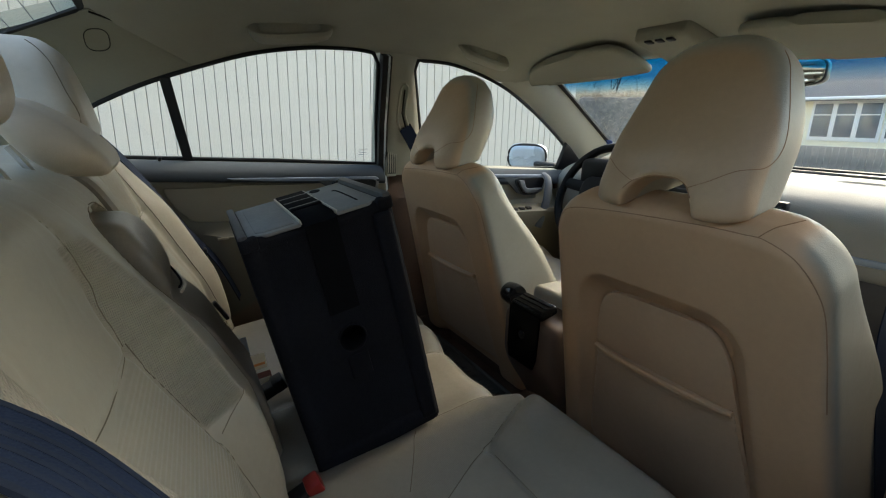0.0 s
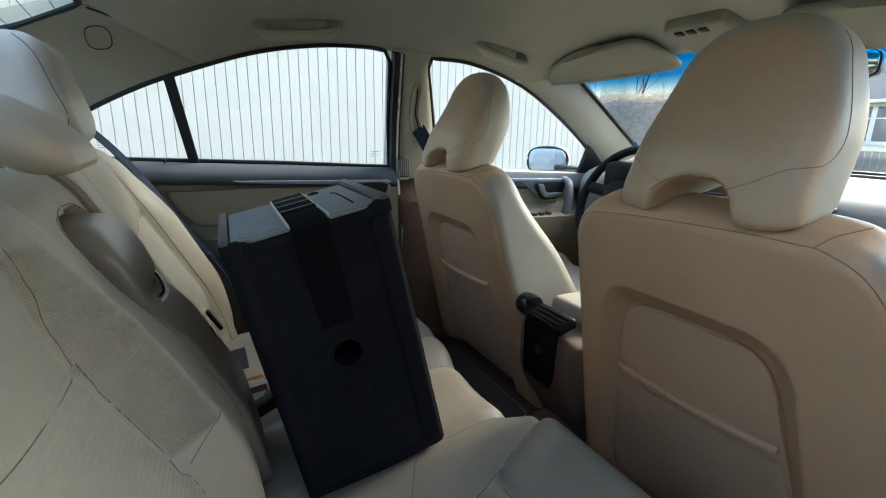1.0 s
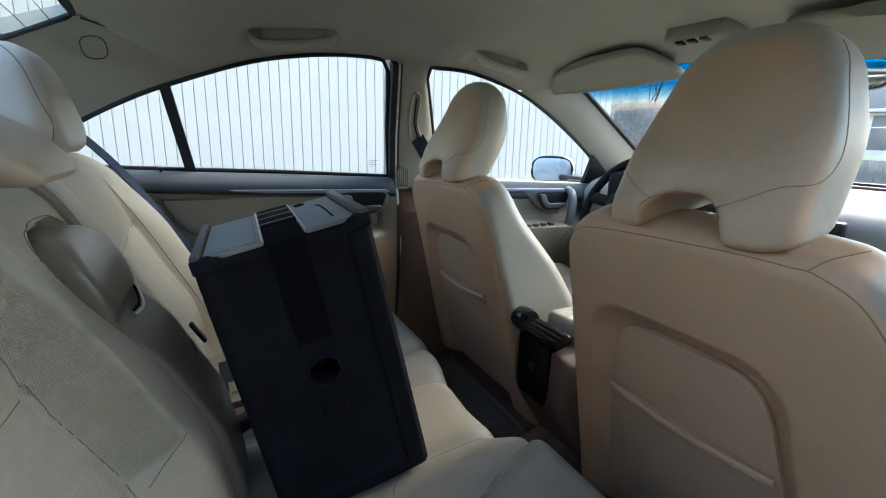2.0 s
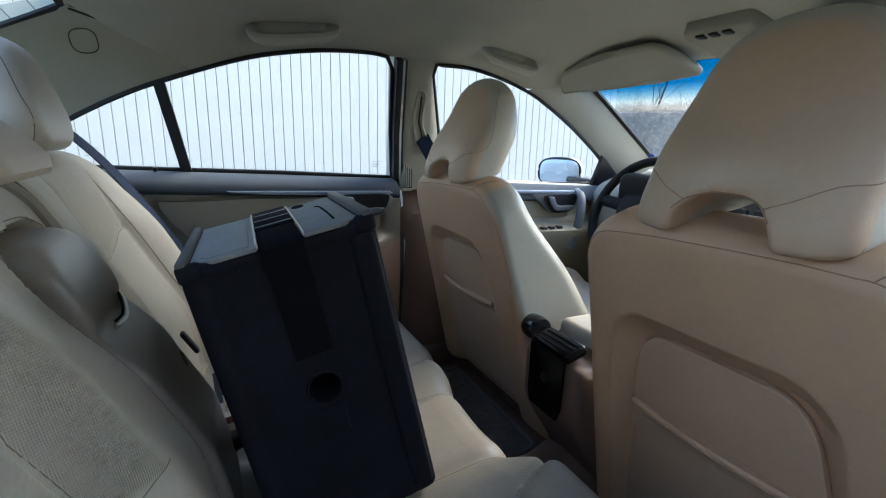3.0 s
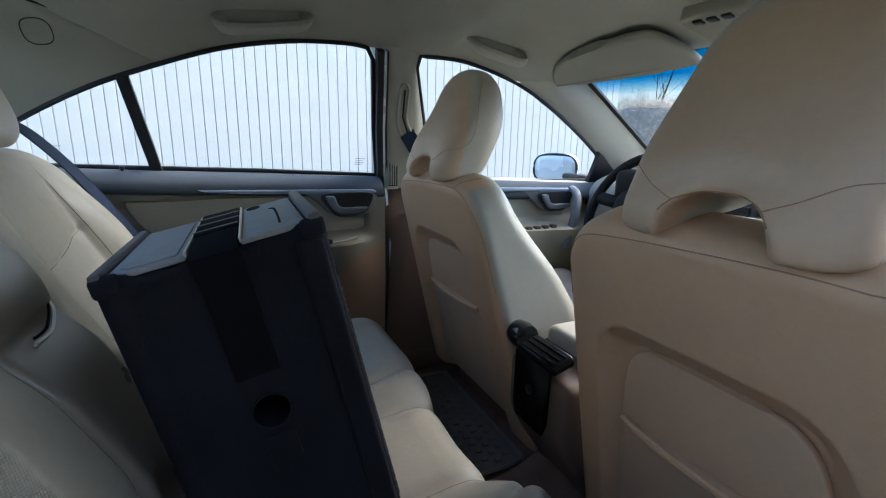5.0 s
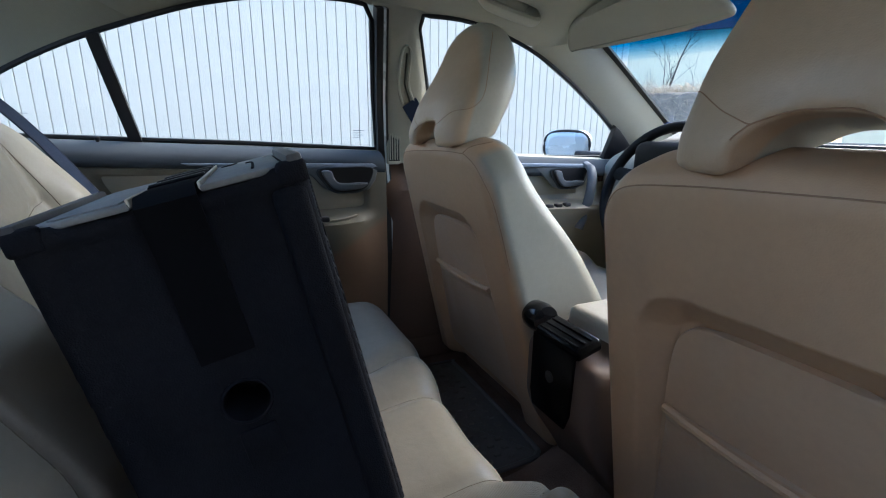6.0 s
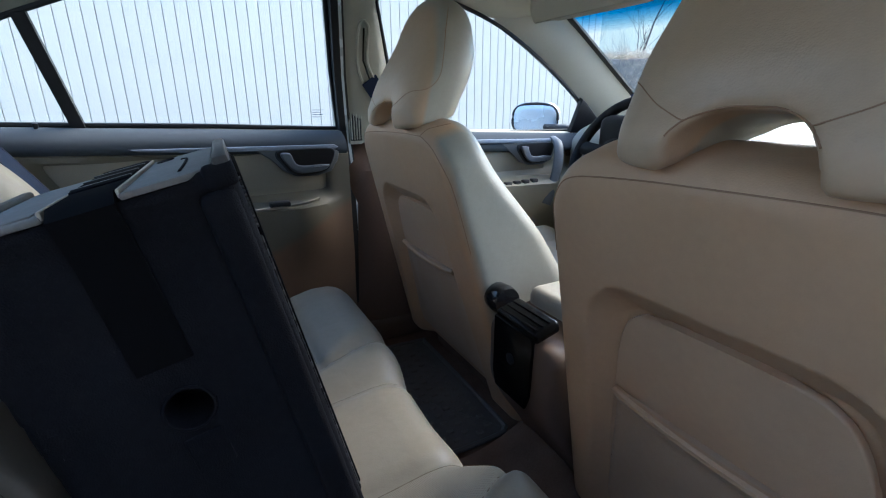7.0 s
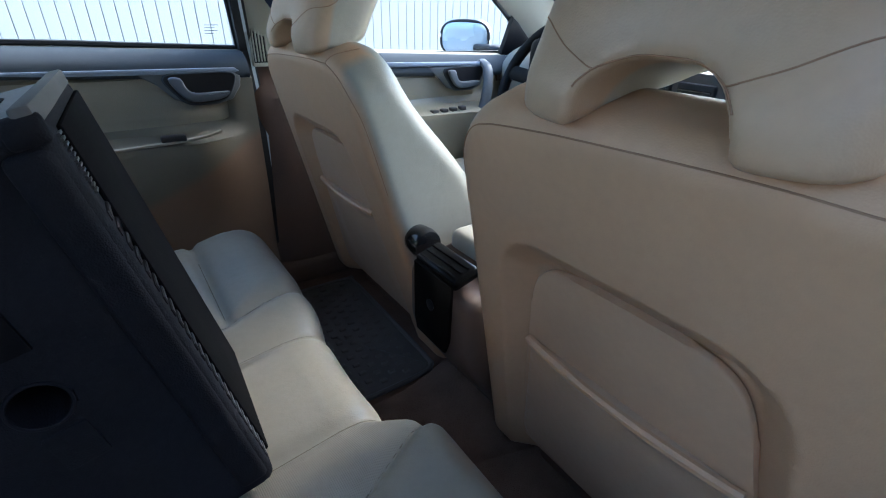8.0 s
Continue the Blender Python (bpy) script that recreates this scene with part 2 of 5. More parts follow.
def region(nt, blocks, soft):
    """1 inside any of the blocks, else 0. A block is a list of (x, y, z, d, fold): x X + y Y + z Z > d; fold takes |Y| for Y."""
    co = nt.nodes.new("ShaderNodeTexCoord")
    xyz = nt.nodes.new("ShaderNodeSeparateXYZ")
    nt.links.new(co.outputs["Object"], xyz.inputs[0])
    fold = nt.nodes.new("ShaderNodeMath")
    fold.operation = "ABSOLUTE"
    nt.links.new(xyz.outputs["Y"], fold.inputs[0])
    both = nt.nodes.new("ShaderNodeCombineXYZ")
    for a, b in (("X", xyz.outputs["X"]), ("Y", fold.outputs[0]), ("Z", xyz.outputs["Z"])):
        nt.links.new(b, both.inputs[a])
    total = None
    for block in blocks:
        prod = None
        for x, y, z, d, folded in block:
            dot = nt.nodes.new("ShaderNodeVectorMath")
            dot.operation = "DOT_PRODUCT"
            dot.inputs[1].default_value = (x, y, z)
            nt.links.new((both.outputs[0] if folded else co.outputs["Object"]), dot.inputs[0])
            rng = nt.nodes.new("ShaderNodeMapRange")
            rng.inputs["From Min"].default_value, rng.inputs["From Max"].default_value = d - soft, d + soft
            nt.links.new(dot.outputs["Value"], rng.inputs["Value"])
            prod = joint(nt, "MULTIPLY", prod, rng.outputs[0])
        total = joint(nt, "MAXIMUM", total, prod)
    return total


def joint(nt, op, a, b):
    if a is None:
        return b
    n = nt.nodes.new("ShaderNodeMath")
    n.operation = op
    nt.links.new(a, n.inputs[0])
    nt.links.new(b, n.inputs[1])
    return n.outputs[0]


def two_tone(mat, other, blocks, soft=0.0006):
    """Gives the surface a second colour where the blocks are."""
    nt = mat.node_tree
    tint = [n for n in nt.nodes if n.type == "VECT_MATH" and n.operation == "SCALE"][0]
    mix = nt.nodes.new("ShaderNodeMix")
    mix.data_type = "RGBA"
    mix.inputs[6].default_value = (*tint.inputs[0].default_value, 1)
    mix.inputs[7].default_value = (*other, 1)
    nt.links.new(region(nt, blocks, soft), mix.inputs[0])
    nt.links.new(mix.outputs[2], tint.inputs[0])
    return mat


def pane_glass(name, tint=(0.965, 0.975, 0.97), band=None):
    """Clear sheet glass; band: (low z, high z, colour) of a tinted strip along its top."""
    mat = bpy.data.materials.new(name)
    mat.use_nodes = True
    nt = mat.node_tree
    nt.nodes.remove(nt.nodes["Principled BSDF"])
    clear, shine, mix, fres, power, gain = (nt.nodes.new("ShaderNode" + k) for k in ("BsdfTransparent", "BsdfGlossy", "MixShader", "LayerWeight", "Math", "Math"))
    clear.inputs[0].default_value = (*tint, 1)
    shine.inputs["Roughness"].default_value = 0.02
    power.operation, power.inputs[1].default_value = "POWER", 5.0
    gain.operation, gain.inputs[1].default_value, gain.inputs[2].default_value = "MULTIPLY_ADD", 0.6, 0.025
    nt.links.new(fres.outputs["Facing"], power.inputs[0])
    nt.links.new(power.outputs[0], gain.inputs[0])
    nt.links.new(gain.outputs[0], mix.inputs[0])
    nt.links.new(clear.outputs[0], mix.inputs[1])
    nt.links.new(shine.outputs[0], mix.inputs[2])
    nt.links.new(mix.outputs[0], nt.nodes["Material Output"].inputs[0])
    if band:
        co, xyz, ramp = (nt.nodes.new("ShaderNode" + k) for k in ("TexCoord", "SeparateXYZ", "ValToRGB"))
        rng = nt.nodes.new("ShaderNodeMapRange")
        rng.inputs["From Min"].default_value, rng.inputs["From Max"].default_value = band[0], band[1]
        nt.links.new(co.outputs["Object"], xyz.inputs[0])
        nt.links.new(xyz.outputs["Z"], rng.inputs["Value"])
        nt.links.new(rng.outputs[0], ramp.inputs[0])
        ramp.color_ramp.elements[0].color = (*tint, 1)
        ramp.color_ramp.elements[1].color = (*band[2], 1)
        nt.links.new(ramp.outputs[0], clear.inputs[0])
    return mat


LEATHER = material("beige_leather", (0.44, 0.37, 0.28), 0.42, vary=0.09, scale=5, grain=0.00022, grain_scale=600, crease=0.003)
LEATHER_PALE = material("pale_leather", (0.40, 0.36, 0.29), 0.42, vary=0.09, scale=5, grain=0.00022, grain_scale=600, crease=0.003)
VINYL = material("seat_back_vinyl", (0.482, 0.299, 0.166), 0.5, vary=0.09, scale=5, grain=0.00022, grain_scale=600, crease=0.003)
VINYL_PALE = material("pocket_vinyl", (0.48, 0.308, 0.18), 0.45, vary=0.09, scale=5, grain=0.00022, grain_scale=600, crease=0.003)
VINYL_GROOVE = material("seat_seam", (0.31, 0.19, 0.115), 0.9, vary=0.1, spec=0.05)
BENCH_GROOVE = material("bench_seam", (0.17, 0.145, 0.105), 0.9, vary=0.1, spec=0.05)
# the backrest's knitted bands beside its plain panel, and the ribbed lower half of that panel
BENCH_BACK = knit("bench_back_leather", (0.322, 0.285, 0.215), [
    [(0, -1, 0, 0.186, False), (0, 1, 0, -0.243, False), (0, 0, 1, 0.43, False), (0, 0, -1, -0.66, False)],
    [(0, -1, 0, 0.468, False), (0, 1, 0, -0.55, False), (0, 0, 1, 0.25, False)]], axes=((0.8, 0.8, 1), (0.8, 0.8, -1)),
    ribs=[[(0, -1, 0, 0.245, False), (0, 1, 0, -0.468, False), (0, 0.08, -1, -0.578, False), (0, 0, 1, 0.22, False)]])
BENCH_SEAT = knit("bench_seat_leather", (0.278, 0.244, 0.189), [[(0, -1, 0, 0.108, False), (-0.482, 0.876, 0, -0.297, False), (0.873, -0.488, 0, 0.1423, False), (0, 0, 1, 0.16, False)]], 0.0045, 0.00022, 0.93, ((1, 1, 0), (1, -1, 0)))
LINING = material("roof_lining_cloth", (0.35, 0.345, 0.285), 0.95, vary=0.05, scale=9, grain=0.0006, grain_scale=700, spec=0.1)
PILLAR = material("pillar_plastic", (0.37, 0.36, 0.295), 0.6, vary=0.05, grain=0.0003, grain_scale=600)
DOOR_SOFT = material("door_panel_vinyl", (0.27, 0.242, 0.175), 0.45, vary=0.07, grain=0.0002, grain_scale=600)
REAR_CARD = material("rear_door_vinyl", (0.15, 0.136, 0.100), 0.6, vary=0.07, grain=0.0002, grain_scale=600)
HEAD_LEATHER = material("headrest_leather", (0.458, 0.316, 0.192), 0.45, vary=0.09, scale=5, grain=0.00022, grain_scale=600, crease=0.003)
two_tone(HEAD_LEATHER, (0.37, 0.34, 0.27), [[(1, 0, -0.27, -0.340, False)]], 0.004)
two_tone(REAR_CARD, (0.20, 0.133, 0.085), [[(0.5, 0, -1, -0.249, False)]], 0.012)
two_tone(VINYL, (0.27, 0.255, 0.205), [[(1, 0, 0.262, 0.0058, False), (0, 1, 0.1, 0.254, True), (0, 0, 1, 0.16, False)], [(1, 0, 0.262, 0.064, False), (0, 0, 1, 0.16, False)]], 0.008)
REAR_PILLAR = material("rear_pillar_cloth", (0.315, 0.31, 0.245), 0.8, vary=0.06, grain=0.0004, grain_scale=700, spec=0.2)
TRIM_JOINT = material("dark_trim_joint", (0.045, 0.045, 0.038), 0.9, vary=0.1, spec=0.05)
DOOR_TOP = material("dark_door_top", (0.058, 0.068, 0.079), 0.8, spec=0.1, vary=0.06, grain=0.0002, grain_scale=600)
DOOR_LOW = material("brown_door_carpet", (0.14, 0.088, 0.06), 0.85, vary=0.15, scale=9, grain=0.001, grain_scale=500, spec=0.2)
STRAP_BLACK = material("black_strap_webbing", (0.0075, 0.0075, 0.0085), 0.85, vary=0.2, scale=30, spec=0.05)
DOOR_INSERT = material("door_insert_leather", (0.27, 0.245, 0.185), 0.5, vary=0.07, grain=0.0004, grain_scale=420)
VISOR_CLOTH = material("visor_cloth", (0.275, 0.268, 0.22), 0.85, vary=0.05, scale=9, grain=0.0005, grain_scale=700, spec=0.15)
ALU = material("satin_aluminium", (0.22, 0.262, 0.325), 0.42, 0.25, vary=0.06, scale=20)
HANDLE_GREY = material("grey_handle_plastic", (0.115, 0.13, 0.15), 0.45, vary=0.06, scale=20)
HANDLE_POD = material("dark_handle_pod", (0.105, 0.112, 0.115), 0.5, vary=0.06, grain=0.0002, grain_scale=600)
CHROME = material("chrome", (0.75, 0.75, 0.75), 0.12, 1.0, vary=0.03)
BLACK = material("black_plastic", (0.010, 0.010, 0.012), 0.4, spec=0.35, vary=0.15, grain=0.0002, grain_scale=700)
WHEEL_BLACK = material("black_wheel_leather", (0.0065, 0.0065, 0.007), 0.55, spec=0.16, vary=0.15, grain=0.0002, grain_scale=700)
BLACK_GLOSS = material("glossy_black_plastic", (0.012, 0.012, 0.013), 0.12, vary=0.15)
RUBBER = material("black_rubber_seal", (0.012, 0.013, 0.014), 0.7, vary=0.2)
CARPET = material("brown_carpet", (0.16, 0.097, 0.065), 1.0, vary=0.3, scale=14, grain=0.003, grain_scale=450, spec=0.1)
MAT_RUBBER = material("black_rubber_mat", (0.115, 0.095, 0.078), 0.55, vary=0.25, scale=12, grain=0.0005)
WEBBING = material("navy_webbing", (0.012, 0.019, 0.038), 0.8, spec=0.1, vary=0.12, scale=30, grain=0.0006, grain_scale=500)
CASE_CLOTH = material("black_case_cloth", (0.0138, 0.0142, 0.0176), 0.75, spec=0.08, vary=0.3, scale=7, grain=0.0006, grain_scale=600)
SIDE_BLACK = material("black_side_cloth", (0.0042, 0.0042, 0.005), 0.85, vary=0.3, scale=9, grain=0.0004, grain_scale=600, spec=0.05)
CASE_GREY = material("dusty_case_top", (0.225, 0.22, 0.207), 0.7, vary=0.3, scale=9, grain=0.0003)
PAINT = material("pale_silver_paint", (0.55, 0.62, 0.68), 0.25, 0.3, vary=0.03, coat=0.6)
RED = material("red_button_plastic", (0.26, 0.018, 0.014), 0.35, vary=0.1)
ORANGE = material("orange_label", (0.75, 0.32, 0.10), 0.6, vary=0.1)
LOOP_EDGE = material("pale_strap_edge", (0.55, 0.50, 0.40), 0.4, vary=0.1)
CREAM = material("cream_label", (0.8, 0.72, 0.55), 0.6, vary=0.05)
DASH = material("beige_dash_plastic", (0.25, 0.24, 0.21), 0.6, vary=0.05, grain=0.0004, grain_scale=500)
DASH_DARK = material("dark_dash_plastic", (0.05, 0.045, 0.042), 0.5, vary=0.1, grain=0.0004, grain_scale=500)
WOOD_DARK = material("dark_wood_trim", (0.07, 0.035, 0.02), 0.2, vary=0.35, scale=14)
MIRROR = material("mirror_glass", (0.9, 0.92, 0.93), 0.01, 1.0, vary=0.0)
GLASS = pane_glass("window_glass")
GLASS_FRONT = pane_glass("windscreen_glass", (0.97, 0.98, 0.975), (1.166, 1.208, (0.03, 0.42, 0.70)))
BOARD_WHITE = material("white_painted_board", (0.595, 0.542, 0.452), 0.6, vary=0.05, scale=3)
BARE_WALL = material("unseen_wall_brown", (0.21, 0.175, 0.135), 0.85, vary=0.2, scale=2, grain=0.003, grain_scale=80)
BOARD_GAP = material("dark_joint", (0.10, 0.10, 0.10), 0.9, vary=0.2)
ASPHALT = material("asphalt", (0.06, 0.06, 0.06), 0.9, vary=0.3, scale=2, grain=0.004, grain_scale=90)
TWIG = material("brown_twigs", (0.52, 0.44, 0.33), 0.9, vary=0.4, scale=3)
BARK = material("dark_bark", (0.06, 0.05, 0.045), 0.9, vary=0.4, scale=10, grain=0.004, grain_scale=60)
WALL_YELLOW = material("pale_yellow_board", (0.86, 0.80, 0.60), 0.7, vary=0.06, scale=3)
ROOF_GREY = material("grey_roof_tile", (0.11, 0.11, 0.115), 0.8, vary=0.2, scale=4)
WHITE = material("white_window_paint", (0.8, 0.8, 0.78), 0.5, vary=0.03)
PANE_DARK = material("far_window_pane", (0.10, 0.12, 0.14), 0.1, vary=0.2, scale=2)
STICKER_BLUE = material("blue_sticker", (0.02, 0.06, 0.28), 0.5, vary=0.1)
GREY_MARK = material("grey_print", (0.10, 0.11, 0.12), 0.8, vary=0.1)
CONSOLE_BROWN = material("brown_console_plastic", (0.115, 0.072, 0.05), 0.6, vary=0.08, grain=0.0003, grain_scale=600)
PILLAR_LOW = material("brown_lower_pillar", (0.12, 0.072, 0.048), 0.75, vary=0.12, grain=0.0005, grain_scale=500)
TOOTH = material("grey_zip_teeth", (0.075, 0.075, 0.08), 0.5, vary=0.15)
ARM_LEATHER = material("worn_brown_leather", (0.21, 0.175, 0.128), 0.33, vary=0.15, scale=9, grain=0.00016, grain_scale=650)
HEDGE_CORE = material("inner_twigs", (0.27, 0.235, 0.20), 0.95, vary=0.4, scale=12, grain=0.01, grain_scale=60)
TAG_BROWN = material("red_brown_label", (0.22, 0.07, 0.05), 0.5, vary=0.1)
BELT_GREY = material("grey_webbing", (0.06, 0.07, 0.085), 0.6, vary=0.1, scale=30, grain=0.0006, grain_scale=500)
FENCE_BROWN = material("weathered_fence_wood", (0.31, 0.265, 0.225), 0.85, vary=0.25, scale=4)
VENT_BLACK = material("black_vent_plastic", (0.003, 0.003, 0.0035), 0.22, spec=0.14, vary=0.15)
CASE_RIB = material("dark_case_rib", (0.085, 0.083, 0.078), 0.6, vary=0.25, scale=12, grain=0.0003)
BELT_EDGE = material("navy_belt_edge", (0.016, 0.021, 0.033), 0.85, spec=0.1, vary=0.2, scale=40)
POCKET = material("map_pocket_leather", (0.472, 0.32, 0.2), 0.45, vary=0.09, scale=5, grain=0.00022, grain_scale=600, crease=0.004)


# ---------------------------------------------------------------- ground and the street outside
solid("ground", box((-60, -60, -0.3), (60, 60, 0.0), 0), ASPHALT, "dark grey asphalt yard", "ground", kind="structure", smooth=False)


def boards_building():
    """The white clad building beside the car: upright boards with dark joints."""
    y0, x0, pitch = 4.75, -8.0, 0.103
    n = 122
    house = thing("building", (x0, y0, 0), "white building clad in upright painted boards", "building")
    part("wall", box((x0, y0 + 0.022, 0), (x0 + n * pitch, y0 + 0.3, 4.6), 0), BOARD_GAP, house, "backing wall behind the boards", False)
    shape = prism([(0.003, 0), (pitch - 0.003, 0), (pitch - 0.003, 4.6), (0.003, 4.6)], basis((x0, y0 + 0.02, 0), (1, 0, 0), (0, 0, 1)), 0.02, 0.003, 1)
    first = part("board", shape, BOARD_WHITE, house)
    for i in range(1, n):
        b = new("board", first.data)
        b.parent, b.location = house, (i * pitch, 0.0, 0)
    house.location = (x0, y0 + 0.55, 0)
    house.rotation_euler = (0, 0, radians(-4))
    return house


boards_building()


# Added out of view: holds back sky light from the car's right.
solid("shade_wall_right", box((-6, -2.6, 0), (0.7, -2.35, 2.2), 0.02), BARE_WALL, "unseen grey-brown wall added to block light", "wall", kind="structure")


def hedge():
    """A bare clipped beech hedge: a thicket of thin twigs."""
    rng = random.Random(4)
    verts, faces = [], []
    for _ in range(17000):
        x, d, h = rng.uniform(0, 2.7), rng.uniform(-0.35, 0.35), rng.uniform(0, 1.0)
        a = Vector((6.2 + x * 0.62, 6.0 - x * 0.78 + d, h * 1.70))
        w = Vector((rng.uniform(-1, 1), rng.uniform(-1, 1), rng.uniform(-0.3, 0.9))).normalized() * rng.uniform(0.08, 0.28)
        s = w.orthogonal().normalized() * rng.uniform(0.003, 0.008)
        t = w.cross(s).normalized() * s.length
        n = len(verts)
        verts += [tuple(a + s), tuple(a - s * 0.5 + t), tuple(a - s * 0.5 - t), tuple(a + w)]
        faces += [(n, n + 1, n + 3), (n + 1, n + 2, n + 3), (n + 2, n, n + 3)]
    ob = solid("hedge", (verts, faces), TWIG, "bare brown clipped hedge of thin twigs", "hedge", kind="stuff", smooth=False)
    core = box((0, -0.22, 0), (2.65, 0.22, 1.60), 0.1)
    part("core", moved(core, basis((6.2, 6.0, 0), (0.62, -0.78, 0), (0.78, 0.62, 0))), HEDGE_CORE, ob)


hedge()


def bare_tree(at, seed, height):
    rng = random.Random(seed)
    tree = thing("tree", at, "bare leafless tree with dark twisted branches", "tree")
    limbs, twigs = [], []

    def grow(p, way, r, length, deep):
        pts, rs = [p], [r]
        for i in range(4):
            way = (way + Vector((rng.uniform(-1, 1), rng.uniform(-1, 1), rng.uniform(-0.5, 0.9))) * 0.22).normalized()
            p = p + way * length / 4
            pts.append(p)
            rs.append(r * (1 - 0.45 * (i + 1) / 4))
        (limbs if deep < 2 else twigs).append(tube([tuple(q) for q in pts], rs, 5))
        if deep < 5:
            for _ in range(3 if deep < 4 else 2):
                w = (way + Vector((rng.uniform(-1, 1), rng.uniform(-1, 1), rng.uniform(-0.3, 0.8)))).normalized()
                grow(pts[rng.choice((2, 3, 4))], w, rs[-1] * rng.uniform(0.5, 0.8), length * rng.uniform(0.55, 0.8), deep + 1)

    grow(Vector(at), Vector((0.15, -0.3, 1)), 0.085, height * 0.34, 0)
    part("trunk", joined(*limbs), BARK, tree)
    part("crown", joined(*twigs), BARK, tree)


bare_tree((8.0, 7.2, 0), 7, 4.4)
bare_tree((8.1, 6.75, 0), 11, 4.0)


def far_house():
    """A low house across the street: pale boards, grey tiles, white windows."""
    x0, y0, y1 = 20.0, 1.0, 9.2
    house = thing("house", (x0, 6, 0), "pale house with a grey tiled roof and white windows", "house")
    part("wall", box((x0, y0, 0), (x0 + 5, y1, 2.35), 0.01), WALL_YELLOW, house)
    slope = basis((x0 - 0.5, y0 - 0.3, 2.25), (0, 1, 0), (0.83, 0, 0.55))
    roof = part("roof", prism([(0, 0), (y1 - y0 + 0.6, 0), (y1 - y0 + 0.6, 4.6), (0, 4.6)], slope, 0.1, 0.01), ROOF_GREY, house)
    rows = [prism([(0, 0.3 * k), (y1 - y0 + 0.6, 0.3 * k), (y1 - y0 + 0.6, 0.3 * k + 0.28), (0, 0.3 * k + 0.28)], slope @ pose(0, 0, 0.10), 0.03, 0.008, 1) for k in range(15)]
    part("tile_course", joined(*rows), ROOF_GREY, roof)
    for y in (2.6, 4.75, 6.9):
        w = part("window", box((x0 - 0.05, y - 1.05, 0.78), (x0 + 0.02, y + 1.05, 2.2), 0.01), WHITE, house)
        for k in (-0.69, 0.0, 0.69):
            part("pane", box((x0 - 0.06, y + k - 0.27, 0.92), (x0 - 0.045, y + k + 0.27, 2.06), 0.004), PANE_DARK, w)
            part("glazing_bar", box((x0 - 0.065, y + k - 0.27, 1.66), (x0 - 0.055, y + k + 0.27, 1.70), 0.004), WHITE, w)
    part("gutter", tube([(x0 - 0.52, y0 - 0.3, 2.22), (x0 - 0.52, y1 + 0.3, 2.22)], 0.06, 8), WHITE, house)
    fence = thing("fence", (14.0, 6, 0), "low weathered grey-brown fence", "fence")
    part("rail", box((14.0, 1.5, 0.45), (14.05, 9.5, 0.55), 0.01), FENCE_BROWN, fence)
    first = None
    for k in range(54):
        if first is None:
            first = part("paling", box((13.97, 1.55, 0), (14.0, 1.69, 0.72), 0.01, 1), FENCE_BROWN, fence)
        else:
            q = new("paling", first.data)
            q.parent, q.location = fence, (0, 0.147 * k, 0)


far_house()


def yellow_house():
    """A pale yellow clad house behind the hedge."""
    m = basis((10.2, 10.5, 0), (0.62, -0.78, 0), (0, 0, 1))
    house = thing("house", tuple(m.translation), "pale yellow clad house behind the hedge", "house")
    part("wall", prism([(-3, 0), (3.6, 0), (3.6, 3.6), (-3, 3.6)], m, -0.3, 0.01), WALL_YELLOW, house, "", False)
    first = part("batten", prism([(-3, 0), (-2.96, 0), (-2.96, 3.6), (-3, 3.6)], m, 0.025, 0.004, 1), WALL_YELLOW, house)
    for i in range(1, 33):
        b = new("batten", first.data)
        b.parent, b.location = house, (0.62 * 0.2 * i, -0.78 * 0.2 * i, 0)
    part("roof", prism([(-3.4, 3.55), (3.9, 3.55), (3.9, 5.4), (-3.4, 5.4)], m @ pose(0, 0, 0.3), -0.12, 0.01), ROOF_GREY, house)


yellow_house()


# ---------------------------------------------------------------- the car's shell
def glass_y(z):
    """How far out the left side glass stands at height z."""
    return 0.755 - 0.44 * (z - 0.905)


def line(table, v):
    """A value read off a table of (place, value) pairs."""
    return float(np.interp(v, [p[0] for p in table], [p[1] for p in table]))


EDGE_Y = [(-0.82, 0.490), (-0.60, 0.640), (-0.486, 0.627), (-0.325, 0.612), (-0.13, 0.608), (0.04, 0.615), (0.16, 0.615), (0.30, 0.632), (0.42, 0.628), (0.60, 0.59)]
EDGE_Z = [(-0.82, 1.262), (-0.60, 1.169), (-0.54, 1.190), (-0.486, 1.2075), (-0.40, 1.227), (-0.325, 1.241), (-0.13, 1.247), (0.04, 1.237), (0.16, 1.233), (0.30, 1.202), (0.42, 1.187), (0.60, 1.222)]
ROOF_Z = [(-0.82, 1.302), (-0.55, 1.325), (-0.2, 1.335), (0.15, 1.325), (0.42, 1.282), (0.60, 1.248)]


def roof_point(u, v, lift=0.0):
    x = -0.82 + 1.42 * u
    s = 2 * v - 1
    ye, ze, zr = line(EDGE_Y, x), line(EDGE_Z, x), line(ROOF_Z, x)
    a = abs(s)
    y = ye * s
    dent = 0.0
    for xm, half in ((-0.385, 0.105), (0.205, 0.09)):
        dent = max(dent, math.exp(-((x - xm) / half) ** 6 - ((abs(y) - 0.535) / 0.034) ** 4))
    return x, y, ze + (zr - ze) * (1 - a ** 2.8) + 0.026 * dent + lift


solid("headliner", sheet(roof_point, lambda u, v: roof_point(u, v, 0.03), 150, 110), LINING, "grey-beige woven roof lining of the car", "headliner", kind="structure")


def roof_skin(u, v, lift):
    x, y, z = roof_point(u, v, lift)
    return x, y * 1.06, z


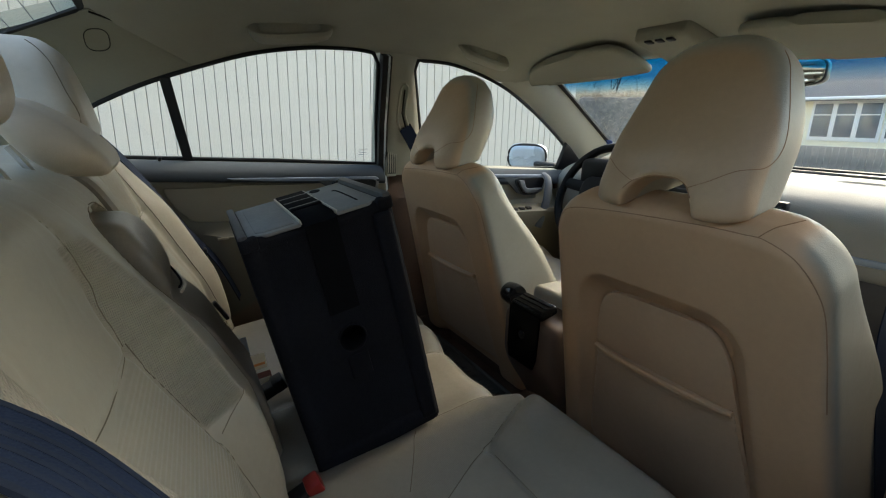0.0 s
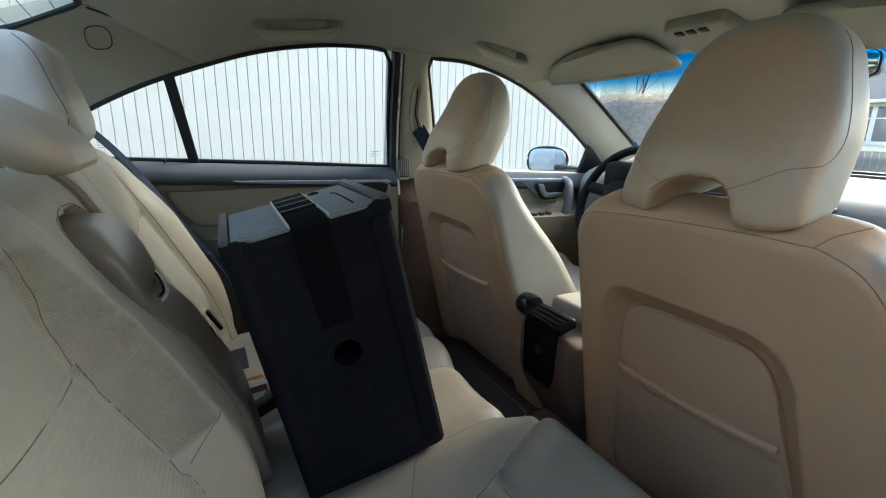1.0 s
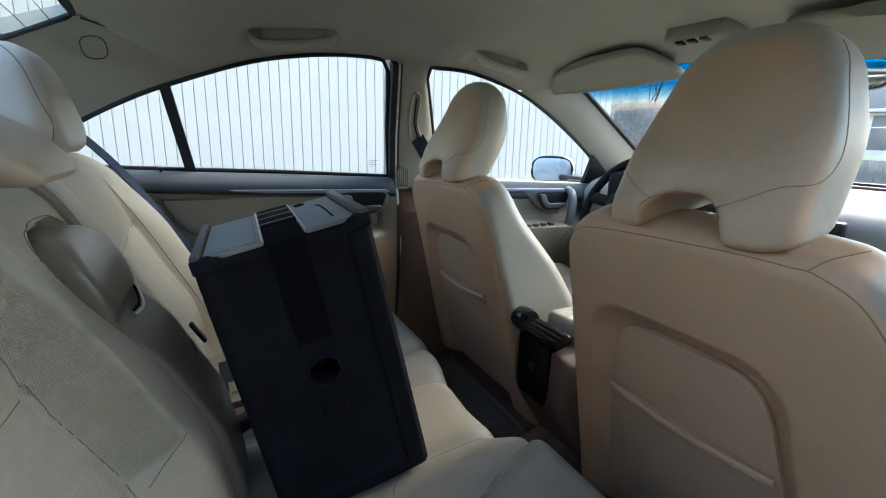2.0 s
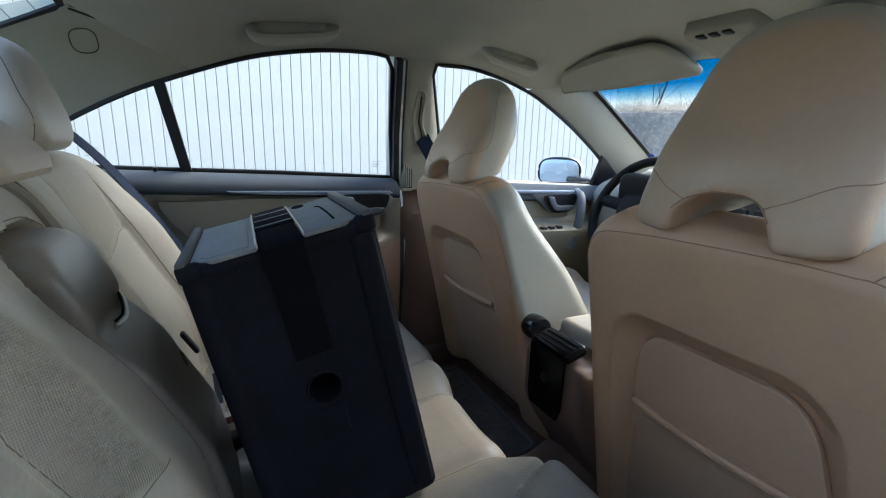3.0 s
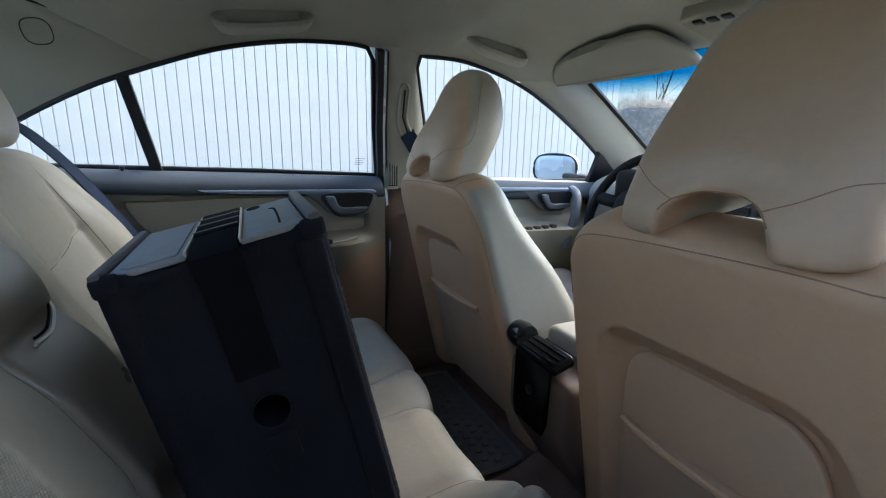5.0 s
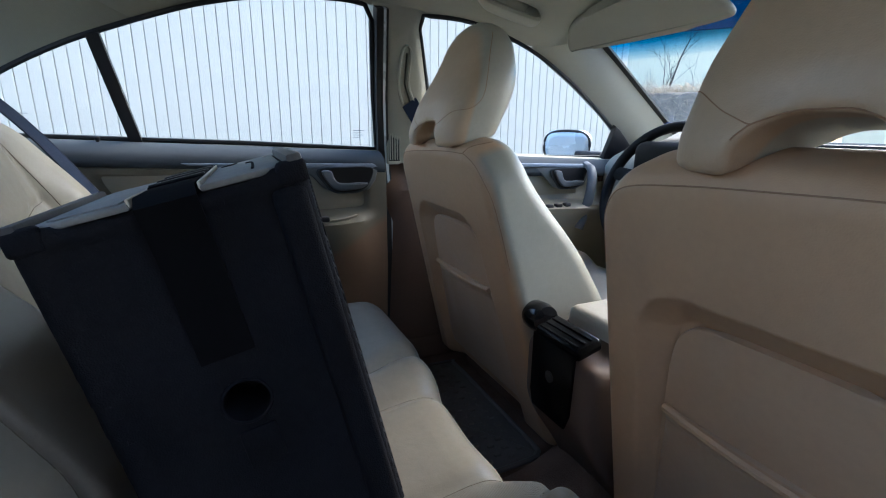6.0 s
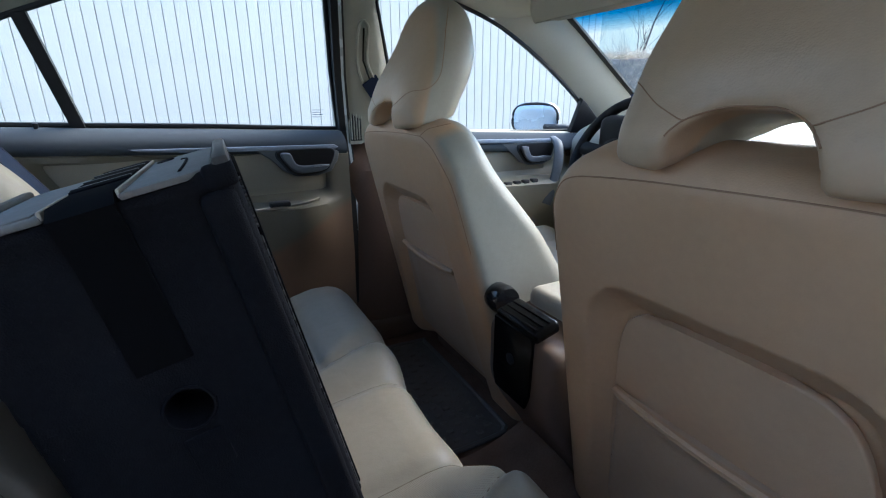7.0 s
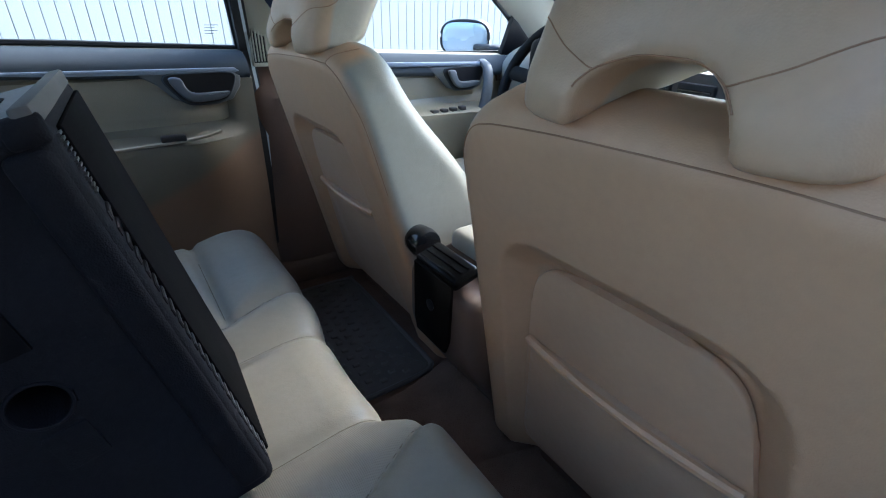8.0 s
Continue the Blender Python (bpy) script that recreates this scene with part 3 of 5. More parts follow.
solid("car_roof", sheet(lambda u, v: roof_skin(u, v, 0.034), lambda u, v: roof_skin(u, v, 0.05), 30, 20), PAINT, "pale silver painted car roof", "car roof", kind="structure")

WIN_TOP = [(-0.96, 0.985), (-0.95, 1.0), (-0.875, 1.049), (-0.774, 1.103), (-0.673, 1.146), (-0.486, 1.21), (-0.325, 1.24), (-0.192, 1.248), (-0.131, 1.243)]
FRONT_TOP = [(0.02, 1.235), (0.16, 1.231), (0.354, 1.185), (0.544, 1.104), (0.738, 0.998), (0.86, 0.918), (0.93, 0.875)]


def flank(p, side):
    return p[0], p[1] * side, p[2]


def mirrored(shape, side):
    return ([flank(p, side) for p in shape[0]], shape[1])


def c_pillar(side):
    lower = spline([(-0.60, 0.642, 1.170), (-0.70, 0.658, 1.136), (-0.80, 0.68, 1.095), (-0.90, 0.70, 1.04), (-0.97, 0.725, 0.99), (-1.0, 0.76, 0.90)], 6)
    upper = spline([(-0.805, 0.487, 1.256), (-0.855, 0.522, 1.246), (-0.94, 0.527, 1.215), (-1.08, 0.545, 1.165), (-1.22, 0.57, 1.11), (-1.40, 0.61, 1.02)], 6)

    def skin(out):
        def at(u, v):
            i = min(int(u * 30), 29)
            k = u * 30 - i
            a = Vector(lower[i]).lerp(Vector(lower[i + 1]), k)
            b = Vector(upper[i]).lerp(Vector(upper[i + 1]), k)
            p = a.lerp(b, v) + Vector((0, 0.5, 0.85)) * (0.02 * math.sin(math.pi * v) + out)
            return flank(p, side)
        return at
    ob = solid("trim_c_pillar", sheet(skin(0), skin(0.04), 30, 14), REAR_PILLAR, "grey-beige cloth-covered rear pillar trim", "pillar trim", kind="structure")
    part("joint", tube([skin(-0.0055)(0.006, v / 12) for v in range(2, 13)], 0.0022, 5), TRIM_JOINT, ob)
    if side == 1:
        u0, v0 = min(((u / 60, v / 60) for u in range(61) for v in range(61)), key=lambda q: (Vector(skin(0)(*q)) - Vector((-0.80, 0.554, 1.174))).length)
        turn = [2 * math.pi * k / 32 for k in range(32)]
        ring = [(math.copysign(abs(math.cos(a)) ** 0.75, math.cos(a)), math.copysign(abs(math.sin(a)) ** 0.75, math.sin(a))) for a in turn]
        o = Vector(skin(-0.0045)(u0, v0))
        du, dv = Vector(skin(0)(u0 + 0.02, v0)) - Vector(skin(0)(u0, v0)), Vector(skin(0)(u0, v0 + 0.02)) - Vector(skin(0)(u0, v0))
        flat = du.cross(dv).normalized()
        e1 = (Vector((1, 0, 0)) - flat * flat.x).normalized()
        e2 = flat.cross(e1)
        part("cover_joint", tube([tuple(o + e1 * 0.024 * p[0] + e2 * 0.031 * p[1]) for p in ring], 0.0011, 5, True), TRIM_JOINT, ob, "thin joint round a push-in cover")
    return ob


for sgn in (1, -1):
    c_pillar(sgn)


def b_pillar(side):
    def skin(depth):
        def at(u, v):
            z = 0.30 + 0.955 * v
            front = line([(0.3, 0.24), (0.72, 0.19), (0.86, 0.112), (1.017, 0.079), (1.202, 0.017), (1.26, 0.03)], z)
            back = line([(0.3, -0.10), (0.86, -0.058), (1.24, -0.108), (1.26, -0.115)], z)
            w = 2 * u - 1
            base = glass_y(z) - 0.005 if z > 0.86 else 0.70 + 0.07 * max(0.0, (z - 0.80) / 0.06)
            y = base - 0.032 * (1 - abs(w) ** 3) * (1 - 0.9 * float(step(1.17, 1.25, z))) + depth
            return flank((back + (front - back) * u, y, z), side)
        return at
    ob = solid("trim_b_pillar", sheet(lambda u, v: skin(0)(u, 0.59 + 0.41 * v), lambda u, v: skin(0.05)(u, 0.59 + 0.41 * v), 16, 24), PILLAR, "beige plastic centre pillar trim with a belt guide", "pillar trim", kind="structure")
    part("lower_cover", sheet(lambda u, v: skin(0.002)(u, 0.588 * v), lambda u, v: skin(0.05)(u, 0.588 * v), 16, 16), PILLAR_LOW, ob, "dark brown lower pillar cover")
    return ob


def a_pillar(side):
    edge = spline([(0.36, 0.628, 1.19), (0.544, 0.667, 1.106), (0.738, 0.712, 1.0), (0.86, 0.75, 0.92), (0.95, 0.775, 0.86)], 6)
    screen = spline([(0.60, 0.59, 1.224), (0.68, 0.604, 1.165), (0.84, 0.638, 1.08), (0.987, 0.67, 1.0), (1.113, 0.70, 0.93)], 6)

    def skin(out):
        def at(u, v):
            i = min(int(u * 24), 23)
            k = u * 24 - i
            a = Vector(edge[i]).lerp(Vector(edge[i + 1]), k)
            b = Vector(screen[i]).lerp(Vector(screen[i + 1]), k)
            p = a.lerp(b, v) + Vector((-0.4, -0.65, 0.1)) * (0.022 * math.sin(math.pi * v) - out)
            return flank(p, side)
        return at
    return solid("trim_a_pillar", sheet(skin(0), skin(0.035), 24, 10), PILLAR, "beige plastic windscreen pillar trim", "pillar trim", kind="structure")


pillar_left = b_pillar(1)
b_pillar(-1)
a_pillar(1)
a_pillar(-1)


def b_pillar_fittings():
    y = lambda z: glass_y(z) - 0.04
    # belt guide: a raised surround, a dark line for the slot's shadow, the belt that comes out of it
    ring = spline([(-0.035, y(1.15), 1.15), (-0.012, y(1.15), 1.15), (-0.006, y(1.07), 1.07), (0.03, y(1.01), 1.01), (0.022, y(0.98), 0.98), (-0.028, y(1.05), 1.05)], 5, True)
    part("belt_guide", tube(ring, 0.004, 6, True), PILLAR, pillar_left)
    part("slot_shadow", tube([(-0.022, y(1.145), 1.145), (-0.018, y(1.075), 1.075), (0.012, y(1.015), 1.015)], 0.0022, 6), TRIM_JOINT, pillar_left)
    grille = part("grille", box((-0.045, y(0.91) - 0.004, 0.862), (-0.005, y(0.91) + 0.012, 0.958), 0.006), PILLAR, pillar_left, "slim upright air vent")
    for k in range(5):
        part("slat", box((-0.04 + 0.0072 * k, y(0.91) - 0.009, 0.875), (-0.037 + 0.0072 * k, y(0.91) + 0.0, 0.948), 0.001), PILLAR, grille)
    part("vent_dark", box((-0.041, y(0.91) - 0.005, 0.872), (-0.009, y(0.91) - 0.002, 0.95), 0.001), BLACK, grille)


b_pillar_fittings()
hang = [(0.0, 0.655, 1.03), (0.04, 0.66, 0.97), (0.10, 0.66, 0.86), (0.16, 0.655, 0.70), (0.20, 0.66, 0.45)]
solid("seat_belt", strap(spline(hang, 6), 0.046, 0.0016, (1, 0, 0.3)), WEBBING, "dark navy front seat belt hanging beside the pillar", "seat belt", "seat belts")
hang = [(0.0, -0.63, 1.03), (0.04, -0.622, 0.97), (0.10, -0.608, 0.86), (0.12, -0.604, 0.78), (0.14, -0.612, 0.70), (0.18, -0.65, 0.45)]
solid("seat_belt", strap(spline(hang, 6), 0.046, 0.0016, (1, 0, 0.3)), WEBBING, "dark navy front seat belt hanging beside the passenger seat", "seat belt", "seat belts")

# sheet glass front and rear
WS = lambda y, z: 0.60 + (1.25 - z) * 0.891 / 0.454 - 0.10 * (abs(y) / 0.65) ** 2


def screen_skin(out):
    def at(u, v):
        z = 0.925 + 0.325 * v
        half = 0.70 - (z - 0.925) * 0.40
        y = half * (2 * u - 1)
        return WS(y, z) + 0.454 * out, y, z + 0.891 * out
    return at


screen = solid("windscreen", sheet(screen_skin(0), screen_skin(0.005), 24, 12), GLASS_FRONT, "clear windscreen with a blue-tinted band along its top", "windscreen", kind="structure")
screen.visible_shadow = False
edge = [screen_skin(-0.003)(k / 20, 0) for k in range(21)]
solid("trim_windscreen", tube(edge, 0.014, 6, False, flat=0.4), RUBBER, "black windscreen base seal", "seal", kind="structure")
for s0 in (0, 1):
    part("side_seal", tube([screen_skin(-0.003)(s0, k / 10) for k in range(11)], 0.014, 6, False, flat=0.5), RUBBER, bpy.data.objects["trim_windscreen"])


def rear_skin(out):
    def at(u, v):
        x = -0.82 - 0.60 * v
        half = line([(0, 0.505), (1, 0.625)], v)
        s = 2 * u - 1
        z0 = 1.306 - 0.26 * v
        return x, s * half, z0 - 0.042 * s * s + out
    return at


rear_glass = solid("rear_window", sheet(rear_skin(0), rear_skin(0.005), 20, 10), GLASS, "sloping rear window with thin heating wires", "rear window", kind="structure")
rear_glass.visible_shadow = False
for k in range(1, 14):
    part("heating_wire", tube([rear_skin(-0.001)(i / 14, k / 14.5) for i in range(15)], 0.0008, 4), GREY_MARK, rear_glass)
rim = [rear_skin(-0.004)(k / 20, 0) for k in range(21)] + [rear_skin(-0.004)(1, k / 10) for k in range(1, 11)] + [rear_skin(-0.004)(1 - k / 20, 1) for k in range(1, 21)] + [rear_skin(-0.004)(0, 1 - k / 10) for k in range(1, 10)]
part("rear_seal", tube(rim, 0.010, 6, True, flat=0.5), RUBBER, rear_glass)

# floor, tunnel, sills, bulkhead, parcel shelf and the outer skin below the windows
floor = solid("floor", box((-0.75, -0.74, 0.22), (1.25, 0.74, 0.262), 0.01), CARPET, "dark brown carpeted car floor", "floor", kind="structure")


def tunnel(x, y, z):
    top = 0.318 + 0.075 * step(-0.02, 0.25, x)
    return rmax(rmax(np.abs(y) - 0.070 - 0.75 * (top - z), z - top, 0.05), np.maximum(-0.4 - x, x - 1.2), 0.02)


part("tunnel", soft_body(tunnel, (-0.42, -0.24, 0.25), (1.22, 0.24, 0.42), 0.012), CARPET, floor, "carpeted centre tunnel")
for sgn in (1, -1):
    solid("trim_sill", mirrored(box((-0.55, 0.66, 0.255), (1.1, 0.80, 0.335), 0.02, 3), sgn), DOOR_LOW, "brown carpeted door sill", "sill", kind="structure")
solid("bulkhead", box((1.22, -0.76, 0.2), (1.30, 0.76, 0.915), 0.01), DASH_DARK, "dark front bulkhead under the windscreen", "bulkhead", kind="structure")
solid("parcel_shelf", box((-1.45, -0.70, 0.90), (-0.90, 0.70, 0.94), 0.01), LINING, "grey-beige parcel shelf behind the rear seat", "parcel shelf", kind="structure")
solid("car_tail", box((-1.60, -0.80, 0.25), (-1.46, 0.80, 1.02), 0.03), PAINT, "pale silver car tail panel", "car body", kind="structure")
for sgn in (1, -1):
    solid("rear_wing", mirrored(box((-1.60, 0.72, 0.25), (-0.80, 0.86, 0.935), 0.03), sgn), PAINT, "pale silver rear wing of the car", "car body", kind="structure")


def bonnet(out):
    def at(u, v):
        x, s = 1.30 + 1.0 * u, 2 * v - 1
        return x, 0.76 * s, 0.90 - 0.02 * u - 0.16 * u * u - 0.05 * s * s + out
    return at


solid("bonnet", sheet(bonnet(0), bonnet(0.02), 14, 14), PAINT, "pale silver car bonnet", "bonnet", kind="structure")


# ---------------------------------------------------------------- doors
def window_pane(door, outline, side, name="pane"):
    m = basis((0, glass_y(0.9), 0.9), (1, 0, 0), (0, -0.44, 1))
    k = math.hypot(1, 0.44)
    shape = prism([(x, (z - 0.9) * k) for x, z in outline], m, 0.004, 0)
    p = part(name, mirrored(shape, side), GLASS, door, "clear side window glass", False)
    p.visible_shadow = False
    return p


def glass_print(door, x, z, side):
    """A block of tiny print in a pane's corner, as plain bars."""
    for k, w in enumerate((0.030, 0.022, 0.028, 0.020)):
        q = part("glass_print", mirrored(strap([(x, glass_y(z - 0.006 * k) - 0.003, z - 0.006 * k), (x + w, glass_y(z - 0.006 * k) - 0.003, z - 0.006 * k)], 0.0014, 0.0004, (0, -0.44, 1)), side), GREY_MARK, door, "tiny grey print", False)


def belt_z(x):
    """The height of the window sill along the car."""
    return 0.902 - 0.045 * x


def door_panel_depth(x, z, x0, x1, arm0, arm1):
    """How far out the door's inner face lies (y), over x and z."""
    base = 0.675
    roll = np.clip((z - belt_z(x) + 0.045) / 0.047, 0, 1)
    y = base + 0.072 * (1 - np.sqrt(np.maximum(1 - roll ** 2, 0)))
    y = y + 0.022 * step(-0.060, -0.048, z - belt_z(x))
    inset = step(x0 + 0.05, x0 + 0.09, x) * step(x1 - 0.05, x1 - 0.08, x)
    upper = inset * step(0.735, 0.765, z) * step(0.858, 0.845, z)
    y = y + 0.016 * upper
    arm = step(arm0, arm0 + 0.10, x) * step(arm1 + 0.03, arm1 - 0.13, x)
    bulge = step(0.735, 0.722, z) * (1 - 0.75 * step(0.72, 0.52, z))
    y = y - 0.070 * arm * bulge
    low = step(0.60, 0.40, z)
    return y + 0.012 * low - 0.012 * step(0.40, 0.34, z)


def handle_set(door, x, z, y, side):
    """The inside handle: a bezel, a dark cup and a wedge-shaped lever along its foot."""
    ring = spline([(x - 0.072, y, z + 0.024), (x, y, z + 0.028), (x + 0.062, y, z + 0.026), (x + 0.07, y, z + 0.012), (x + 0.052, y, z - 0.022), (x + 0.02, y, z - 0.034), (x - 0.03, y, z - 0.034), (x - 0.055, y, z - 0.012)], 5, True)
    bez = part("handle_bezel", mirrored(tube(ring, 0.0035, 8, True, (0, 1, 0), 0.9), side), DOOR_TOP, door, "grey handle surround")
    part("cup", mirrored(prism([(p[0] - x, p[2] - z) for p in ring], basis((x, y + 0.001, z), (1, 0, 0), (0, 0, 1)), 0.004, 0), side), BLACK, bez, "dark hollow", False)
    lever = [(-0.066, 0.021), (-0.042, 0.021), (-0.034, 0.002), (-0.016, -0.011), (0.048, -0.011), (0.053, -0.016), (0.042, -0.024), (0.018, -0.029), (-0.026, -0.029), (-0.050, -0.010)]
    ring = spline([(a, b, 0) for a, b in lever], 3, True)
    part("door_handle", mirrored(prism([(p[0], p[1]) for p in ring], basis((x, y - 0.004, z), (1, 0, 0), (0, 0, 1)), 0.012, 0.004, 3), side), HANDLE_GREY, door, "satin grey pull lever")


def card(door, x0, x1, arm0, arm1, side, cover):
    def inner(u, v):
        x = x0 + (x1 - x0) * u
        z = 0.31 + (belt_z(x) + 0.002 - 0.31) * v
        return flank((x, float(door_panel_depth(x, z, x0, x1, arm0, arm1)), z), side)

    def outer(u, v):
        x = x0 + (x1 - x0) * u
        return flank((x, 0.79, 0.31 + (belt_z(x) - 0.31) * v), side)
    panel = part("door_panel", sheet(inner, outer, int((x1 - x0) / 0.011), 56), cover, door)
    return panel


def sill_pad(door, x0, x1, side):
    """The padded roll along the window sill, from the glass down to the door card."""
    curve = spline([(0.742, -0.006, 0), (0.722, -0.006, 0), (0.696, -0.014, 0), (0.675, -0.030, 0), (0.668, -0.050, 0), (0.674, -0.060, 0)], 5)

    def skin(out):
        def at(u, v):
            x = x0 + (x1 - x0) * u
            i = min(int(v * 25), 24)
            k = v * 25 - i
            y, z = (curve[i][j] * (1 - k) + curve[i + 1][j] * k for j in (0, 1))
            return flank((x, y + out, belt_z(x) + z - 0.3 * out), side)
        return at
    part("sill_pad", sheet(skin(0), skin(0.02), 16, 25), DOOR_TOP, door, "dark padded window sill")


def outer_skin(door, x0, x1, side):
    def skin(out):
        def at(u, v):
            x = x0 + (x1 - x0) * u
            z = 0.26 + (belt_z(x) - 0.29) * v
            return flank((x, 0.80 + out + 0.05 * math.sin(math.pi * min(v * 1.15, 1)), z), side)
        return at
    return part("outer_skin", sheet(skin(0), skin(0.012), 8, 14), PAINT, door, "pale silver painted outer skin")


def rear_door(side):
    door = thing("rear_door", (-0.4, 0.78 * side, 0.3), "closed beige rear car door with a metal trim strip", "car door")
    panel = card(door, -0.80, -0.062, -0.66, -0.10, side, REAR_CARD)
    y = 0.686
    plate = [(-0.715, 0.862), (-0.70, 0.872), (-0.12, 0.858), (-0.105, 0.84), (-0.108, 0.77), (-0.15, 0.752), (-0.60, 0.752), (-0.67, 0.775), (-0.71, 0.83)]
    ins = spline([(a, b, 0) for a, b in plate], 4, True)
    part("insert", mirrored(prism([(p[0], p[1]) for p in ins], basis((0, y + 0.006, 0), (1, 0, 0), (0, 0, 1)), 0.010, 0.004, 2), side), DOOR_INSERT, door, "pale beige leather insert")
    strip = [(-0.557, 0.879), (-0.10, 0.869), (-0.090, 0.862), (-0.10, 0.858), (-0.30, 0.862), (-0.45, 0.867), (-0.54, 0.873)]
    part("trim_strip", mirrored(prism(strip, basis((0, 0.676, 0), (1, 0, 0), (0, 0, 1)), 0.012, 0.003, 2), side), ALU, door, "bluish satin metal strip")
    pod = [(-0.30, 0.864), (-0.10, 0.860), (-0.088, 0.850), (-0.092, 0.828), (-0.112, 0.800), (-0.15, 0.790), (-0.20, 0.792), (-0.235, 0.808), (-0.262, 0.838)]
    part("handle_pod", mirrored(prism(pod, basis((0, 0.679, 0), (1, 0, 0), (0, 0, 1)), 0.012, 0.005, 2), side), HANDLE_POD, door, "dark grey handle pod")
    handle_set(door, -0.175, 0.832, 0.664, side)
    part("window_switch", mirrored(box((-0.285, 0.606, 0.728), (-0.235, 0.632, 0.742), 0.004), side), BLACK, door, "black window switch")
    part("armrest_edge", mirrored(tube(spline([(-0.60, 0.612, 0.716), (-0.40, 0.608, 0.724), (-0.22, 0.612, 0.731), (-0.16, 0.63, 0.738)], 6), 0.004, 6), side), DOOR_INSERT, door)
    part("lock_pin", mirrored(lathe([(0.004, 0), (0.004, 0.016), (0.0055, 0.018), (0.0055, 0.024), (0.003, 0.026)], pose(-0.717, 0.716, 0.913), 10), side), BLACK, door, "small black lock pin")
    sill_pad(door, -0.93, -0.066, side)
    # glass, divider and seals
    top = spline([(a, b, 0) for a, b in WIN_TOP], 5)
    rear = [(p[0], p[1]) for p in top if p[0] < -0.675] + [(-0.652, 0.92), (-0.93, 0.938)]
    main = [(p[0], p[1]) for p in top if p[0] > -0.675] + [(-0.115, 1.225), (-0.074, 0.905), (-0.652, 0.92)]
    window_pane(door, rear, side, "quarter_pane")
    window_pane(door, main, side)
    part("divider", mirrored(strap([(-0.644, glass_y(0.915) - 0.012, 0.915), (-0.682, glass_y(1.142) - 0.012, 1.142)], 0.025, 0.014, (1, 0, 0)), side), RUBBER, door, "black window divider bar", False)
    whole = [(p[0], p[1]) for p in top] + [(-0.112, 1.215), (-0.092, 1.05), (-0.07, 0.905), (-0.4, 0.922), (-0.675, 0.932), (-0.93, 0.942)]
    part("seal", mirrored(tube([(a, glass_y(b) - 0.008, b) for a, b in whole], 0.006, 6, True, (0, 1, 0.4), 0.8), side), RUBBER, door, "black rubber window seal")
    post = [(-0.100, glass_y(1.24) - 0.018, 1.24), (-0.080, glass_y(1.05) - 0.018, 1.05), (-0.058, glass_y(0.9) - 0.018, 0.9), (-0.054, 0.70, 0.7), (-0.052, 0.70, 0.4)]
    for name, off, width, cover, text in (("door_post", 0.0, 0.018, RUBBER, "black door edge seal"), ("frame_strip", 0.0125, 0.008, PAINT, "thin painted frame edge"), ("outer_seal", 0.018, 0.006, RUBBER, "black door edge seal")):
        part(name, mirrored(strap([(p[0] + off, p[1], p[2]) for p in post], width, 0.03, (1, 0, 0)), side), cover, door, text, False)
    glass_print(door, -0.135, 0.955, side)
    glass_print(door, -0.86, 0.985, side)
    outer_skin(door, -0.80, -0.05, side)
    return door


